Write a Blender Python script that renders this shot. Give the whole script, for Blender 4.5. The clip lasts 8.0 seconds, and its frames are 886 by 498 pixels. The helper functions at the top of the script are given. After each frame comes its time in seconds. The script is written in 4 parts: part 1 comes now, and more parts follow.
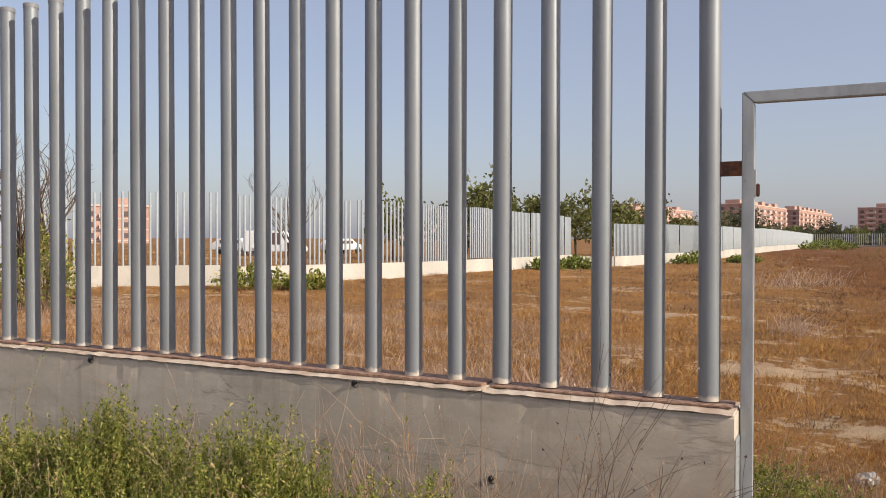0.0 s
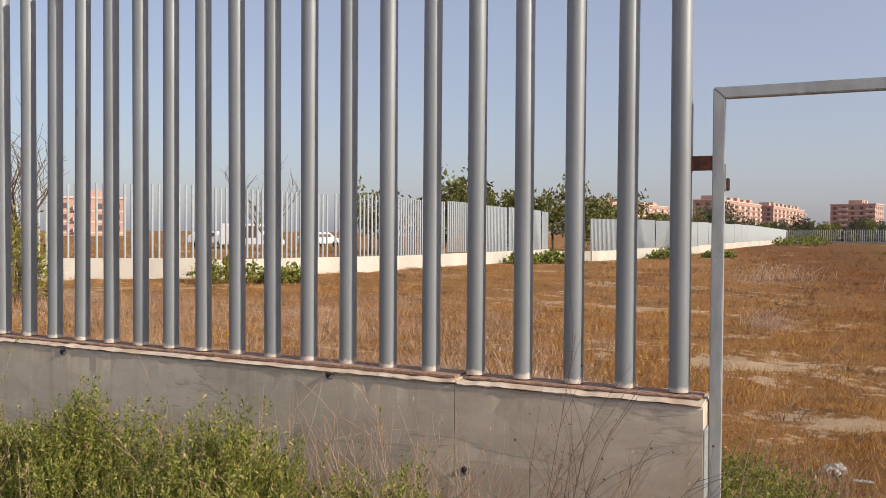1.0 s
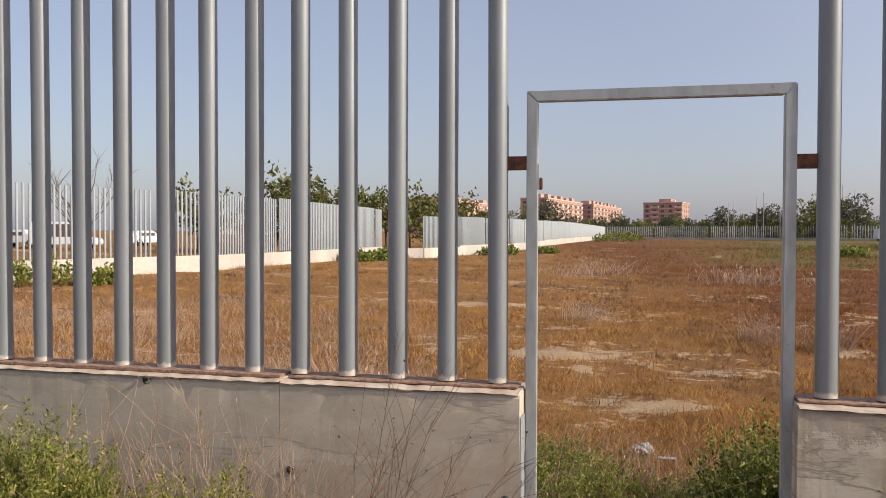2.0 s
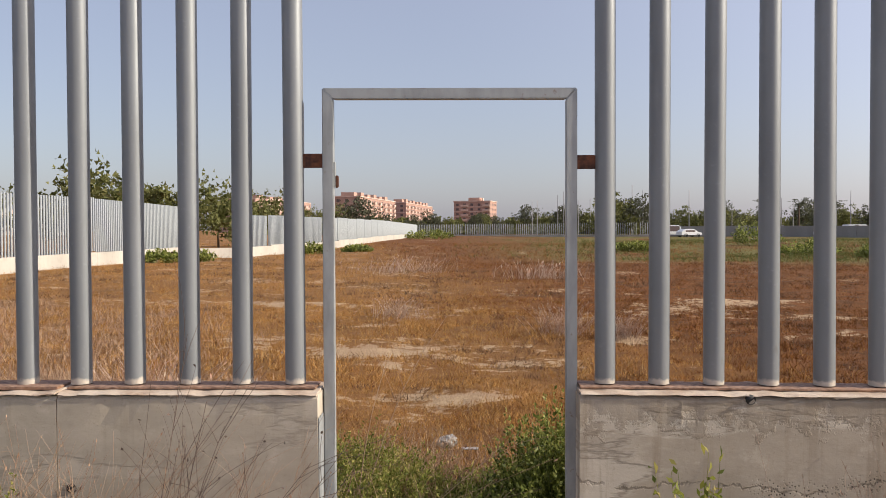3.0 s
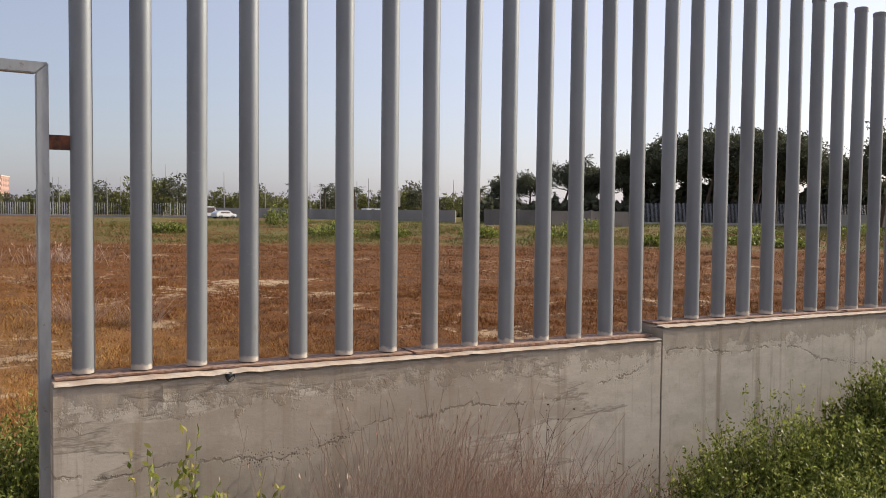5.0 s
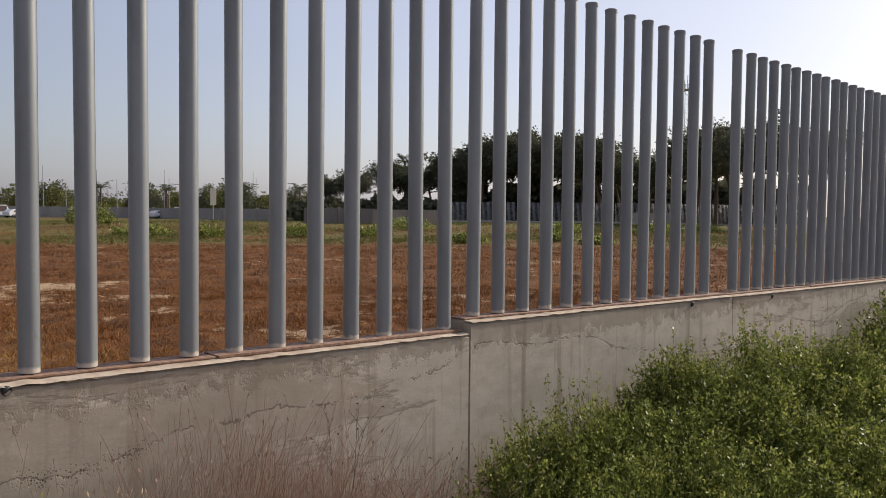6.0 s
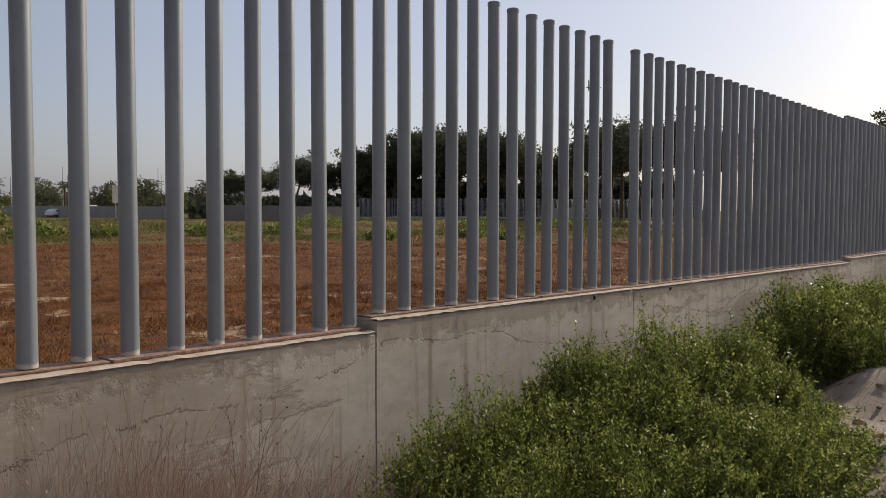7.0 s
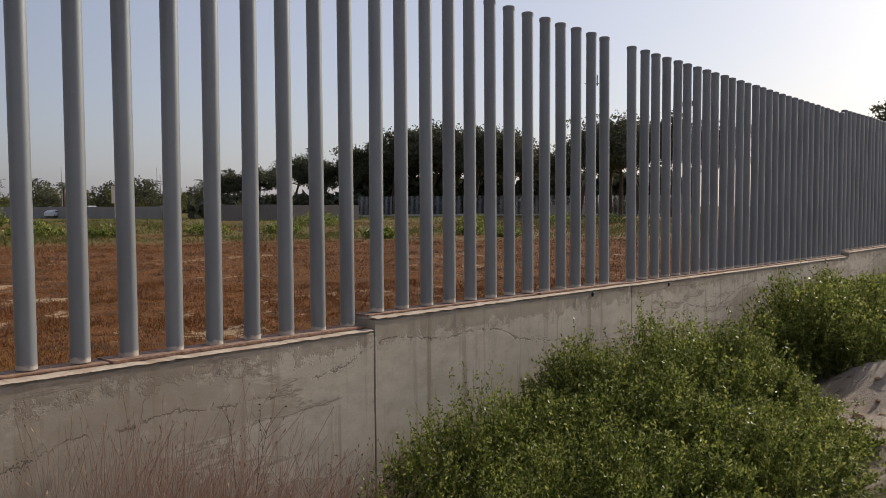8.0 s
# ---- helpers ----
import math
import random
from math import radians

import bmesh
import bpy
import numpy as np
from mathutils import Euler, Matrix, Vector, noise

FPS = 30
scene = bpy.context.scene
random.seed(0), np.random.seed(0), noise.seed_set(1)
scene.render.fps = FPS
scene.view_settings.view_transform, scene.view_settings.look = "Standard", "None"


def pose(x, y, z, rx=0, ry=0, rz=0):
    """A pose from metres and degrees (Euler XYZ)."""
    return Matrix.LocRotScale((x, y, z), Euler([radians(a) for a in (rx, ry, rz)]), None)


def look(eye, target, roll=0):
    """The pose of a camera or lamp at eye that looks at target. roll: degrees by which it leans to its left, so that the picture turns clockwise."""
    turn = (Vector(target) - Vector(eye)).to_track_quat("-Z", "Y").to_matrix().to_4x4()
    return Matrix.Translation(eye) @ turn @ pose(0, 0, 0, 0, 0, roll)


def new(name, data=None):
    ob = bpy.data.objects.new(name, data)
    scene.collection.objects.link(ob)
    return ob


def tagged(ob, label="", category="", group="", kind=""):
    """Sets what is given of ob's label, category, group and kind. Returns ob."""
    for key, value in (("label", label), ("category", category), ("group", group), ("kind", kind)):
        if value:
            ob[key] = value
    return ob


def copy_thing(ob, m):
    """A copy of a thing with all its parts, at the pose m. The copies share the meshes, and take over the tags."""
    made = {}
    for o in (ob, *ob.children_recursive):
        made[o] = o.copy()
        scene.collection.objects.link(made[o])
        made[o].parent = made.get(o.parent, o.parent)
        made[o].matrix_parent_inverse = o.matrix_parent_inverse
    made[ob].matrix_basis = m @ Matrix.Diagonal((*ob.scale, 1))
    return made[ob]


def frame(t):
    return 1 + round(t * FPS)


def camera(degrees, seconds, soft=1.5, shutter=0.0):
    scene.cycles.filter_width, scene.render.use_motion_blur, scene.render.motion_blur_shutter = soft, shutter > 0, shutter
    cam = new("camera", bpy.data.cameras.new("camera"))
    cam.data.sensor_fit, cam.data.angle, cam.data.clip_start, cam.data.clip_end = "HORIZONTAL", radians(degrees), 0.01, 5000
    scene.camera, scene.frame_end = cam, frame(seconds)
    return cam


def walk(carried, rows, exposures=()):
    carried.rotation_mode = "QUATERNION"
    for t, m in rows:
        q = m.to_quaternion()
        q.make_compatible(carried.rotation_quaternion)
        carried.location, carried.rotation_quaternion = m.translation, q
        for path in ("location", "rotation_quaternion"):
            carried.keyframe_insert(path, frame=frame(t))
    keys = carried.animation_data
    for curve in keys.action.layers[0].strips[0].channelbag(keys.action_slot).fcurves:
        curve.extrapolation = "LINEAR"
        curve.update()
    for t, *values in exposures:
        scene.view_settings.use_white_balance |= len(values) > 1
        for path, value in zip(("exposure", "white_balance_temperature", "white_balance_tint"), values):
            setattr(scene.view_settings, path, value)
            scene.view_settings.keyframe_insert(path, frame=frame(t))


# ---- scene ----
cam = camera(56.6, 8.0, 0.9)
PATH = [
    (0, (-0.042, 0.109, 1.575), (-0.95, 1.89, 1.549), 0.1),
    (0.5, (-0.038, 0.108, 1.57), (-0.933, 1.896, 1.535), 0.4),
    (1, (-0.024, 0.101, 1.568), (-0.884, 1.907, 1.528), 0.4),
    (1.5, (-0.009, 0.089, 1.568), (-0.709, 1.962, 1.524), 0.4),
    (3, (0.079, 0.116, 1.567), (0.042, 2.116, 1.519), -0.2),
    (3.5, (0.098, 0.106, 1.566), (0.269, 2.098, 1.509), 0.1),
    (4, (0.146, 0.091, 1.565), (0.61, 2.035, 1.501), 0.2),
    (5.5, (0.282, -0.024, 1.591), (1.497, 1.562, 1.498), 0.8),
    (6, (0.307, -0.014, 1.583), (1.665, 1.451, 1.495), 0.6),
    (6.5, (0.318, -0.04, 1.59), (1.764, 1.338, 1.496), 0.2),
    (7, (0.333, -0.048, 1.59), (1.838, 1.266, 1.494), 0.2),
    (7.5, (0.327, -0.062, 1.595), (1.84, 1.243, 1.496), -0.1),
    (8, (0.333, -0.063, 1.594), (1.838, 1.25, 1.492), -0.3),
]
walk(cam, [(t, look(eye, target, roll)) for t, eye, target, roll in PATH],
     exposures=[(0, 0.37, 6500, 10), (3, 0.45, 6500, 10), (4, 0.5, 6500, 10), (5.5, 0.43, 6500, 9), (6, 0.16, 6450, 9), (7, -0.08, 6450, 8), (8, -0.1, 6450, 8)])

# ---- daylight ----
SUN_AZ, SUN_EL = radians(7.0), radians(29.0)      # measured from +x towards -y; height
to_sun = Vector((math.cos(SUN_AZ) * math.cos(SUN_EL), -math.sin(SUN_AZ) * math.cos(SUN_EL), math.sin(SUN_EL)))
sky_world = bpy.data.worlds.new("sky")
scene.world = sky_world
sky_world.use_nodes = True
wt = sky_world.node_tree
sky = wt.nodes.new("ShaderNodeTexSky")
sky.sky_type, sky.sun_disc = "NISHITA", False
sky.sun_elevation, sky.sun_rotation = SUN_EL, radians(90) + SUN_AZ
sky.air_density, sky.dust_density, sky.ozone_density, sky.altitude = 1.0, 2.0, 1.6, 20
# summer haze: the clear sky thinned with a pale veil that brightens towards the sun
way = wt.nodes.new("ShaderNodeTexCoord")
facing = wt.nodes.new("ShaderNodeVectorMath")
facing.operation = "DOT_PRODUCT"
facing.inputs[1].default_value = to_sun
wt.links.new(way.outputs["Generated"], facing.inputs[0])
scatter = wt.nodes.new("ShaderNodeMapRange")
scatter.interpolation_type = "SMOOTHSTEP"
scatter.inputs[1].default_value, scatter.inputs[2].default_value = -0.05, 0.75
wt.links.new(facing.outputs["Value"], scatter.inputs[0])
haze = wt.nodes.new("ShaderNodeMix")
haze.data_type = "RGBA"
haze.inputs[6].default_value, haze.inputs[7].default_value = (2.84, 2.78, 3.45, 1), (5.15, 4.9, 5.9, 1)
wt.links.new(scatter.outputs[0], haze.inputs[0])
veil = wt.nodes.new("ShaderNodeMix")
veil.data_type = "RGBA"
veil.inputs[0].default_value = 0.52
wt.links.new(haze.outputs[2], veil.inputs[7])
wt.links.new(sky.outputs[0], veil.inputs[6])
wt.links.new(veil.outputs[2], wt.nodes["Background"].inputs[0])
wt.nodes["Background"].inputs[1].default_value = 0.125
sun_data = bpy.data.lights.new("sun", "SUN")
sun_data.energy, sun_data.angle, sun_data.color = 4.3, radians(0.6), (1.0, 0.91, 0.77)
sun_lamp = new("sun", sun_data)
sun_lamp.matrix_world = look(to_sun * 50, (0, 0, 0))


# ---- materials ----
class Nodes:
    """A small builder of node materials on one Principled shader."""

    def __init__(self, name):
        self.mat = bpy.data.materials.new(name)
        self.mat.use_nodes = True
        self.t = self.mat.node_tree
        self.bsdf = self.t.nodes["Principled BSDF"]

    def node(self, kind, **inputs):
        n = self.t.nodes.new(kind)
        for k, v in inputs.items():
            self.put(n.inputs[k.replace("_", " ")], v)
        return n

    def put(self, socket, v):
        if isinstance(v, bpy.types.NodeSocket):
            self.t.links.new(v, socket)
        elif isinstance(v, tuple) and len(v) == 3 and socket.type == "RGBA":
            socket.default_value = (*v, 1)
        else:
            socket.default_value = v

    def coords(self, kind="Object", scale=(1, 1, 1)):
        c = self.t.nodes.new("ShaderNodeTexCoord")
        m = self.node("ShaderNodeMapping", Scale=scale, Vector=c.outputs[kind])
        return m.outputs[0]

    def world(self, scale=(1, 1, 1)):
        g = self.t.nodes.new("ShaderNodeNewGeometry")
        return self.node("ShaderNodeMapping", Scale=scale, Vector=g.outputs["Position"]).outputs[0]

    def noise(self, vec, scale, detail=4.0, rough=0.55):
        n = self.node("ShaderNodeTexNoise", Scale=scale, Detail=detail, Roughness=rough)
        self.t.links.new(vec, n.inputs["Vector"])
        return n.outputs["Fac"]

    def ramp(self, fac, a, b, ca=0.0, cb=1.0):
        n = self.node("ShaderNodeMapRange", Value=fac)
        n.inputs["From Min"].default_value, n.inputs["From Max"].default_value = a, b
        n.inputs["To Min"].default_value, n.inputs["To Max"].default_value = ca, cb
        return n.outputs[0]

    def mix(self, fac, a, b):
        n = self.t.nodes.new("ShaderNodeMix")
        n.data_type = "RGBA"
        self.put(n.inputs[0], fac)
        self.put(n.inputs[6], a)
        self.put(n.inputs[7], b)
        return n.outputs[2]

    def math(self, op, a, b=0.0):
        n = self.t.nodes.new("ShaderNodeMath")
        n.operation = op
        self.put(n.inputs[0], a)
        self.put(n.inputs[1], b)
        return n.outputs[0]

    def bump(self, height, strength=0.3, distance=0.01):
        n = self.node("ShaderNodeBump", Height=height, Strength=strength, Distance=distance)
        self.t.links.new(n.outputs[0], self.bsdf.inputs["Normal"])

    def done(self, color, rough=0.8, metal=0.0, spec=0.5):
        self.put(self.bsdf.inputs["Base Color"], color)
        self.put(self.bsdf.inputs["Roughness"], rough)
        self.put(self.bsdf.inputs["Metallic"], metal)
        self.put(self.bsdf.inputs["Specular IOR Level"], spec)
        return self.mat


def island(n):
    return n.t.nodes.new("ShaderNodeNewGeometry").outputs["Random Per Island"]


def galvanised(name, base=(0.42, 0.44, 0.45)):
    n = Nodes(name)
    rnd = n.t.nodes.new("ShaderNodeObjectInfo").outputs["Random"]
    w = n.world()
    big = n.noise(n.world((3, 3, 0.8)), 2.0)
    fine = n.noise(w, 60, 3)
    c = n.mix(n.ramp(big, 0.35, 0.7), base, tuple(v * 0.78 for v in base))
    c = n.mix(n.math("MULTIPLY", rnd, 0.25), c, tuple(v * 0.8 for v in base))
    c = n.mix(n.ramp(fine, 0.62, 0.8, 0, 0.35), c, tuple(v * 1.3 for v in base))
    spots = n.noise(n.world((9, 9, 4)), 1.5, 2)
    c = n.mix(n.ramp(spots, 0.72, 0.78, 0, 0.55), c, (0.13, 0.12, 0.11))
    foot = n.node("ShaderNodeSeparateXYZ", Vector=n.coords("Object")).outputs[2]
    edge = n.math("ADD", foot, n.ramp(n.noise(w, 30, 3), 0.2, 0.8, -0.012, 0.012))
    c = n.mix(n.ramp(edge, 0.022, 0.012, 0, 0.8), c, (0.62, 0.55, 0.46))
    n.bump(fine, 0.06, 0.004)
    return n.done(c, n.ramp(big, 0.3, 0.7, 0.46, 0.58), 0.35)


def steel(name, base=(0.36, 0.37, 0.37)):
    n = Nodes(name)
    w = n.world()
    fine = n.noise(w, 40, 4)
    c = n.mix(n.ramp(n.noise(n.world((6, 6, 2)), 3), 0.4, 0.7), base, tuple(v * 0.72 for v in base))
    c = n.mix(n.ramp(fine, 0.66, 0.74, 0, 0.6), c, (0.18, 0.1, 0.06))
    n.bump(fine, 0.05, 0.003)
    return n.done(c, 0.5, 0.3)


def rust(name, a=(0.16, 0.055, 0.025), b=(0.05, 0.022, 0.014)):
    n = Nodes(name)
    f = n.noise(n.world(), 45, 6)
    c = n.mix(n.ramp(f, 0.35, 0.65), a, b)
    c = n.mix(n.ramp(n.noise(n.world(), 9, 3), 0.58, 0.7, 0, 0.6), c, (0.3, 0.16, 0.08))
    n.bump(f, 0.4, 0.004)
    return n.done(c, 0.85)


def concrete(name, base, pale, dark, streak=0.5, lines=0.3, worn=0.0):
    """Poured concrete with efflorescence, damp drips and cast lines."""
    n = Nodes(name)
    w = n.world()
    cloud = n.noise(n.world((0.8, 0.8, 1.6)), 2.2, 5)
    mid = n.noise(n.world((2, 2, 5)), 2.6, 6, 0.65)
    fine = n.noise(w, 70, 5, 0.7)
    drip = n.noise(n.world((8, 8, 0.4)), 1.5, 5, 0.65)
    lift = n.noise(n.world((0.45, 0.45, 2.2)), 1.0, 7, 0.62)
    c = n.mix(n.ramp(cloud, 0.35, 0.65), base, tuple(v * 0.82 for v in base))
    c = n.mix(n.ramp(mid, 0.45, 0.75, 0, 0.45), c, pale)
    seam = n.math("SUBTRACT", 1.0, n.ramp(n.math("ABSOLUTE", n.math("SUBTRACT", lift, 0.5)), 0.0, 0.012))
    c = n.mix(n.ramp(lift, 0.5, 0.53, 0, lines), c, dark)
    c = n.mix(n.math("MULTIPLY", seam, lines * 1.2), c, tuple(v * 0.6 for v in dark))
    c = n.mix(n.ramp(drip, 0.55, 0.68, 0, streak), c, dark)
    blot = n.noise(w, 11, 6, 0.7)
    c = n.mix(n.ramp(blot, 0.52, 0.68, 0, 0.4), c, dark)
    c = n.mix(n.ramp(blot, 0.44, 0.3, 0, 0.35), c, pale)
    c = n.mix(n.ramp(fine, 0.6, 0.74, 0, 0.55), c, tuple(v * 0.55 for v in dark))
    h = n.math("ADD", n.math("MULTIPLY", mid, 0.8), n.math("MULTIPLY", fine, 0.16))
    if worn:
        xyz = n.node("ShaderNodeSeparateXYZ", Vector=w)
        ragged = n.noise(n.world((3, 3, 3)), 3.0, 6, 0.7)
        level = n.math("ADD", xyz.outputs[2], n.ramp(ragged, 0.3, 0.7, -0.09, 0.09))
        band = n.ramp(level, 0.87, 0.895)
        c = n.mix(n.math("MULTIPLY", band, worn), c, tuple(v * 0.8 for v in dark))
        path = n.ramp(n.noise(n.world((0.42, 0, 0)), 1.0, 3, 0.45), 0.3, 0.7, 0.5, 0.95)
        gap = n.math("ABSOLUTE", n.math("SUBTRACT", n.math("ADD", xyz.outputs[2], n.ramp(n.noise(w, 22, 4, 0.6), 0.3, 0.7, -0.014, 0.014)), path))
        crack = n.math("MULTIPLY", n.ramp(gap, 0.007, 0.002), n.ramp(n.noise(w, 9, 3), 0.42, 0.52))
        c = n.mix(n.math("MULTIPLY", crack, 0.6), c, tuple(v * 0.4 for v in dark))
        pits = n.node("ShaderNodeTexVoronoi", Vector=w, Scale=90.0)
        holes = n.ramp(pits.outputs["Distance"], 0.34, 0.22)
        near = n.math("MULTIPLY", n.ramp(gap, 0.045, 0.015), n.ramp(n.noise(n.world((0.9, 0, 0)), 1.3, 2), 0.55, 0.62))
        c = n.mix(n.math("MULTIPLY", n.math("MULTIPLY", holes, near), 0.85), c, (0.05, 0.04, 0.03))
        h = n.math("SUBTRACT", h, n.math("ADD", n.math("MULTIPLY", crack, 1.2), n.math("MULTIPLY", n.math("MULTIPLY", holes, near), 1.5)))
        h = n.math("ADD", h, n.math("MULTIPLY", n.math("MULTIPLY", band, ragged), 1.2))
    h = n.math("ADD", h, n.ramp(lift, 0.49, 0.51, 0, 0.35))
    n.bump(h, 0.28, 0.008)
    return n.done(c, 0.9, 0, 0.25)


def mortar(name):
    n = Nodes(name)
    f = n.noise(n.world(), 50, 5, 0.7)
    m = n.noise(n.world((1, 1, 1)), 7, 4)
    c = n.mix(n.ramp(m, 0.4, 0.65), (0.55, 0.455, 0.365), (0.4, 0.295, 0.22))
    c = n.mix(n.ramp(f, 0.6, 0.72, 0, 0.5), c, (0.28, 0.2, 0.14))
    n.bump(f, 0.5, 0.008)
    return n.done(c, 0.95, 0, 0.2)


def leafy(name, colours, rough=0.6, trans=0.25):
    """Small leaves: a colour of its own for each, light coming through."""
    n = Nodes(name)
    r = island(n)
    cr = n.t.nodes.new("ShaderNodeValToRGB")
    n.t.links.new(r, cr.inputs[0])
    els = cr.color_ramp.elements
    while len(els) < len(colours):
        els.new(0.5)
    for k, (e, col) in enumerate(zip(els, colours)):
        e.position, e.color = k / (len(colours) - 1), (*col, 1)
    patch = n.noise(n.world(), 2.6, 4)
    c = n.mix(n.ramp(patch, 0.3, 0.7, 0, 0.35), cr.outputs[0], (colours[0][0] * 1.1, colours[0][1] * 0.7, colours[0][2] * 0.6))
    n.done(c, rough, 0, 0.25)
    tr = n.node("ShaderNodeBsdfTranslucent", Color=c)
    add = n.node("ShaderNodeMixShader", Fac=trans)
    n.t.links.new(n.bsdf.outputs[0], add.inputs[1])
    n.t.links.new(tr.outputs[0], add.inputs[2])
    n.t.links.new(add.outputs[0], n.t.nodes["Material Output"].inputs[0])
    return n.mat


def render_wall(name, base, spots=0.3):
    """Plaster or brick far away."""
    n = Nodes(name)
    c = n.mix(n.ramp(n.noise(n.world((1, 1, 0.4)), 0.5), 0.35, 0.65), base, tuple(v * 0.8 for v in base))
    c = n.mix(n.ramp(n.noise(n.world(), 6, 4), 0.5, 0.7, 0, spots), c, tuple(v * 0.65 for v in base))
    n.bump(n.noise(n.world(), 12, 3), 0.2, 0.02)
    return n.done(c, 0.9, 0, 0.2)


def soil():
    """The field and the verge: pale crusted soil under rust-coloured dry growth."""
    n = Nodes("dry_soil")
    at = n.t.nodes.new("ShaderNodeAttribute")
    at.attribute_name = "litter"
    w = n.world()
    flat = n.world((1, 1, 0.2))
    fine = n.noise(w, 30, 6, 0.7)
    mid = n.noise(flat, 2.2, 5, 0.6)
    big = n.noise(flat, 0.3, 5, 0.6)
    crust = n.mix(n.ramp(mid, 0.35, 0.7), (0.48, 0.345, 0.21), (0.36, 0.235, 0.14))
    verge = n.mix(n.ramp(mid, 0.35, 0.7), (0.5, 0.42, 0.34), (0.36, 0.285, 0.22))
    crust = n.mix(at.outputs["Alpha"], verge, crust)
    crust = n.mix(n.ramp(fine, 0.5, 0.75, 0, 0.5), crust, (0.2, 0.13, 0.085))
    dry = n.mix(n.ramp(big, 0.35, 0.65), (0.3, 0.145, 0.045), (0.2, 0.105, 0.04))
    dry = n.mix(n.ramp(mid, 0.5, 0.7, 0, 0.5), dry, (0.15, 0.07, 0.032))
    dry = n.mix(n.ramp(fine, 0.5, 0.7, 0, 0.6), dry, (0.11, 0.055, 0.03))
    sep = n.node("ShaderNodeSeparateColor", Color=at.outputs["Color"])
    # redder soil to the right, its colour darkened for the backlit shade there
    dry = n.mix(n.math("MULTIPLY", sep.outputs[2], 0.85), dry, n.mix(n.ramp(mid, 0.4, 0.65), (0.18, 0.068, 0.02), (0.07, 0.032, 0.015)))
    cover = n.math("ADD", sep.outputs[0], n.ramp(n.noise(flat, 5, 6, 0.65), 0.3, 0.7, -0.4, 0.4))
    c = n.mix(n.ramp(cover, 0.42, 0.58), crust, dry)
    grass = n.mix(n.ramp(mid, 0.35, 0.65), (0.09, 0.1, 0.028), (0.17, 0.125, 0.042))
    c = n.mix(n.math("MULTIPLY", sep.outputs[1], n.ramp(n.noise(flat, 0.12, 4), 0.36, 0.52)), c, grass)
    h = n.math("ADD", n.math("MULTIPLY", mid, 1.5), fine)
    n.bump(h, 0.9, 0.05)
    return n.done(c, 0.95, 0, 0.15)


def plain(name, col, rough=0.6, metal=0.0):
    n = Nodes(name)
    c = n.mix(n.ramp(n.noise(n.world(), 8, 4), 0.35, 0.7, 0, 0.5), col, tuple(v * 0.7 for v in col))
    return n.done(c, rough, metal)


M_TUBE = galvanised("galvanised_tube", (0.235, 0.247, 0.258))
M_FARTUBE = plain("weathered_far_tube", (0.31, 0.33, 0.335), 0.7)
M_CAP = plain("grey_cap", (0.2, 0.2, 0.21), 0.6)
M_FRAME = steel("galvanised_frame")
M_RUST = rust("rusted_steel")
M_STRIP = rust("rusty_strip", (0.36, 0.22, 0.15), (0.14, 0.075, 0.048))
M_CONC_L = concrete("grey_concrete", (0.54, 0.465, 0.37), (0.65, 0.57, 0.47), (0.34, 0.28, 0.205), 0.5, 0.3)
M_CONC_R = concrete("stained_concrete", (0.53, 0.46, 0.37), (0.68, 0.6, 0.5), (0.3, 0.24, 0.175), 0.85, 0.55, 0.5)
M_MORTAR = mortar("pale_mortar")
M_SOIL = soil()
M_BUSH = leafy("bush_leaf", [(0.055, 0.074, 0.016), (0.14, 0.175, 0.036), (0.28, 0.32, 0.068), (0.5, 0.5, 0.16)], 0.42, 0.42)
M_WEED = leafy("weed_leaf", [(0.08, 0.11, 0.022), (0.2, 0.235, 0.042), (0.34, 0.34, 0.075), (0.54, 0.44, 0.16)], 0.65, 0.4)
M_DRY = leafy("dry_stem", [(0.16, 0.1, 0.07), (0.26, 0.18, 0.12), (0.36, 0.27, 0.19), (0.2, 0.12, 0.08)], 0.8, 0.1)
M_RED = leafy("reddish_dry_stem", [(0.3, 0.18, 0.13), (0.46, 0.33, 0.25), (0.58, 0.47, 0.37), (0.34, 0.24, 0.18)], 0.8, 0.1)
M_DARKTWIG = leafy("dark_twig", [(0.08, 0.055, 0.042), (0.13, 0.095, 0.075), (0.19, 0.14, 0.11)], 0.8, 0.0)
M_TUFT = leafy("rust_tuft", [(0.17, 0.08, 0.026), (0.36, 0.17, 0.042), (0.5, 0.28, 0.08), (0.54, 0.38, 0.17)], 0.9, 0.1)
# red growth, with the shade of its backlit side put into the colour
M_RED_BACKLIT = leafy("red_backlit_tuft", [(0.09, 0.036, 0.013), (0.21, 0.08, 0.02), (0.33, 0.14, 0.034), (0.26, 0.14, 0.05)], 0.95, 0.0)
M_BROWN = leafy("brown_tuft", [(0.09, 0.05, 0.026), (0.15, 0.085, 0.045), (0.22, 0.13, 0.07), (0.25, 0.18, 0.115)], 0.9, 0.05)
M_STRAW = leafy("straw", [(0.22, 0.13, 0.08), (0.38, 0.26, 0.17), (0.52, 0.39, 0.27), (0.27, 0.15, 0.09)], 0.85, 0.15)
M_GRASS = leafy("field_grass", [(0.06, 0.09, 0.02), (0.11, 0.135, 0.032), (0.19, 0.17, 0.055), (0.13, 0.15, 0.04)], 0.9, 0.15)
# needle greens lifted and greyed: distance haze mixed into the colour
M_PINE = leafy("hazy_pine_needle", [(0.07, 0.078, 0.05), (0.1, 0.11, 0.068), (0.13, 0.135, 0.085)], 0.9, 0.3)
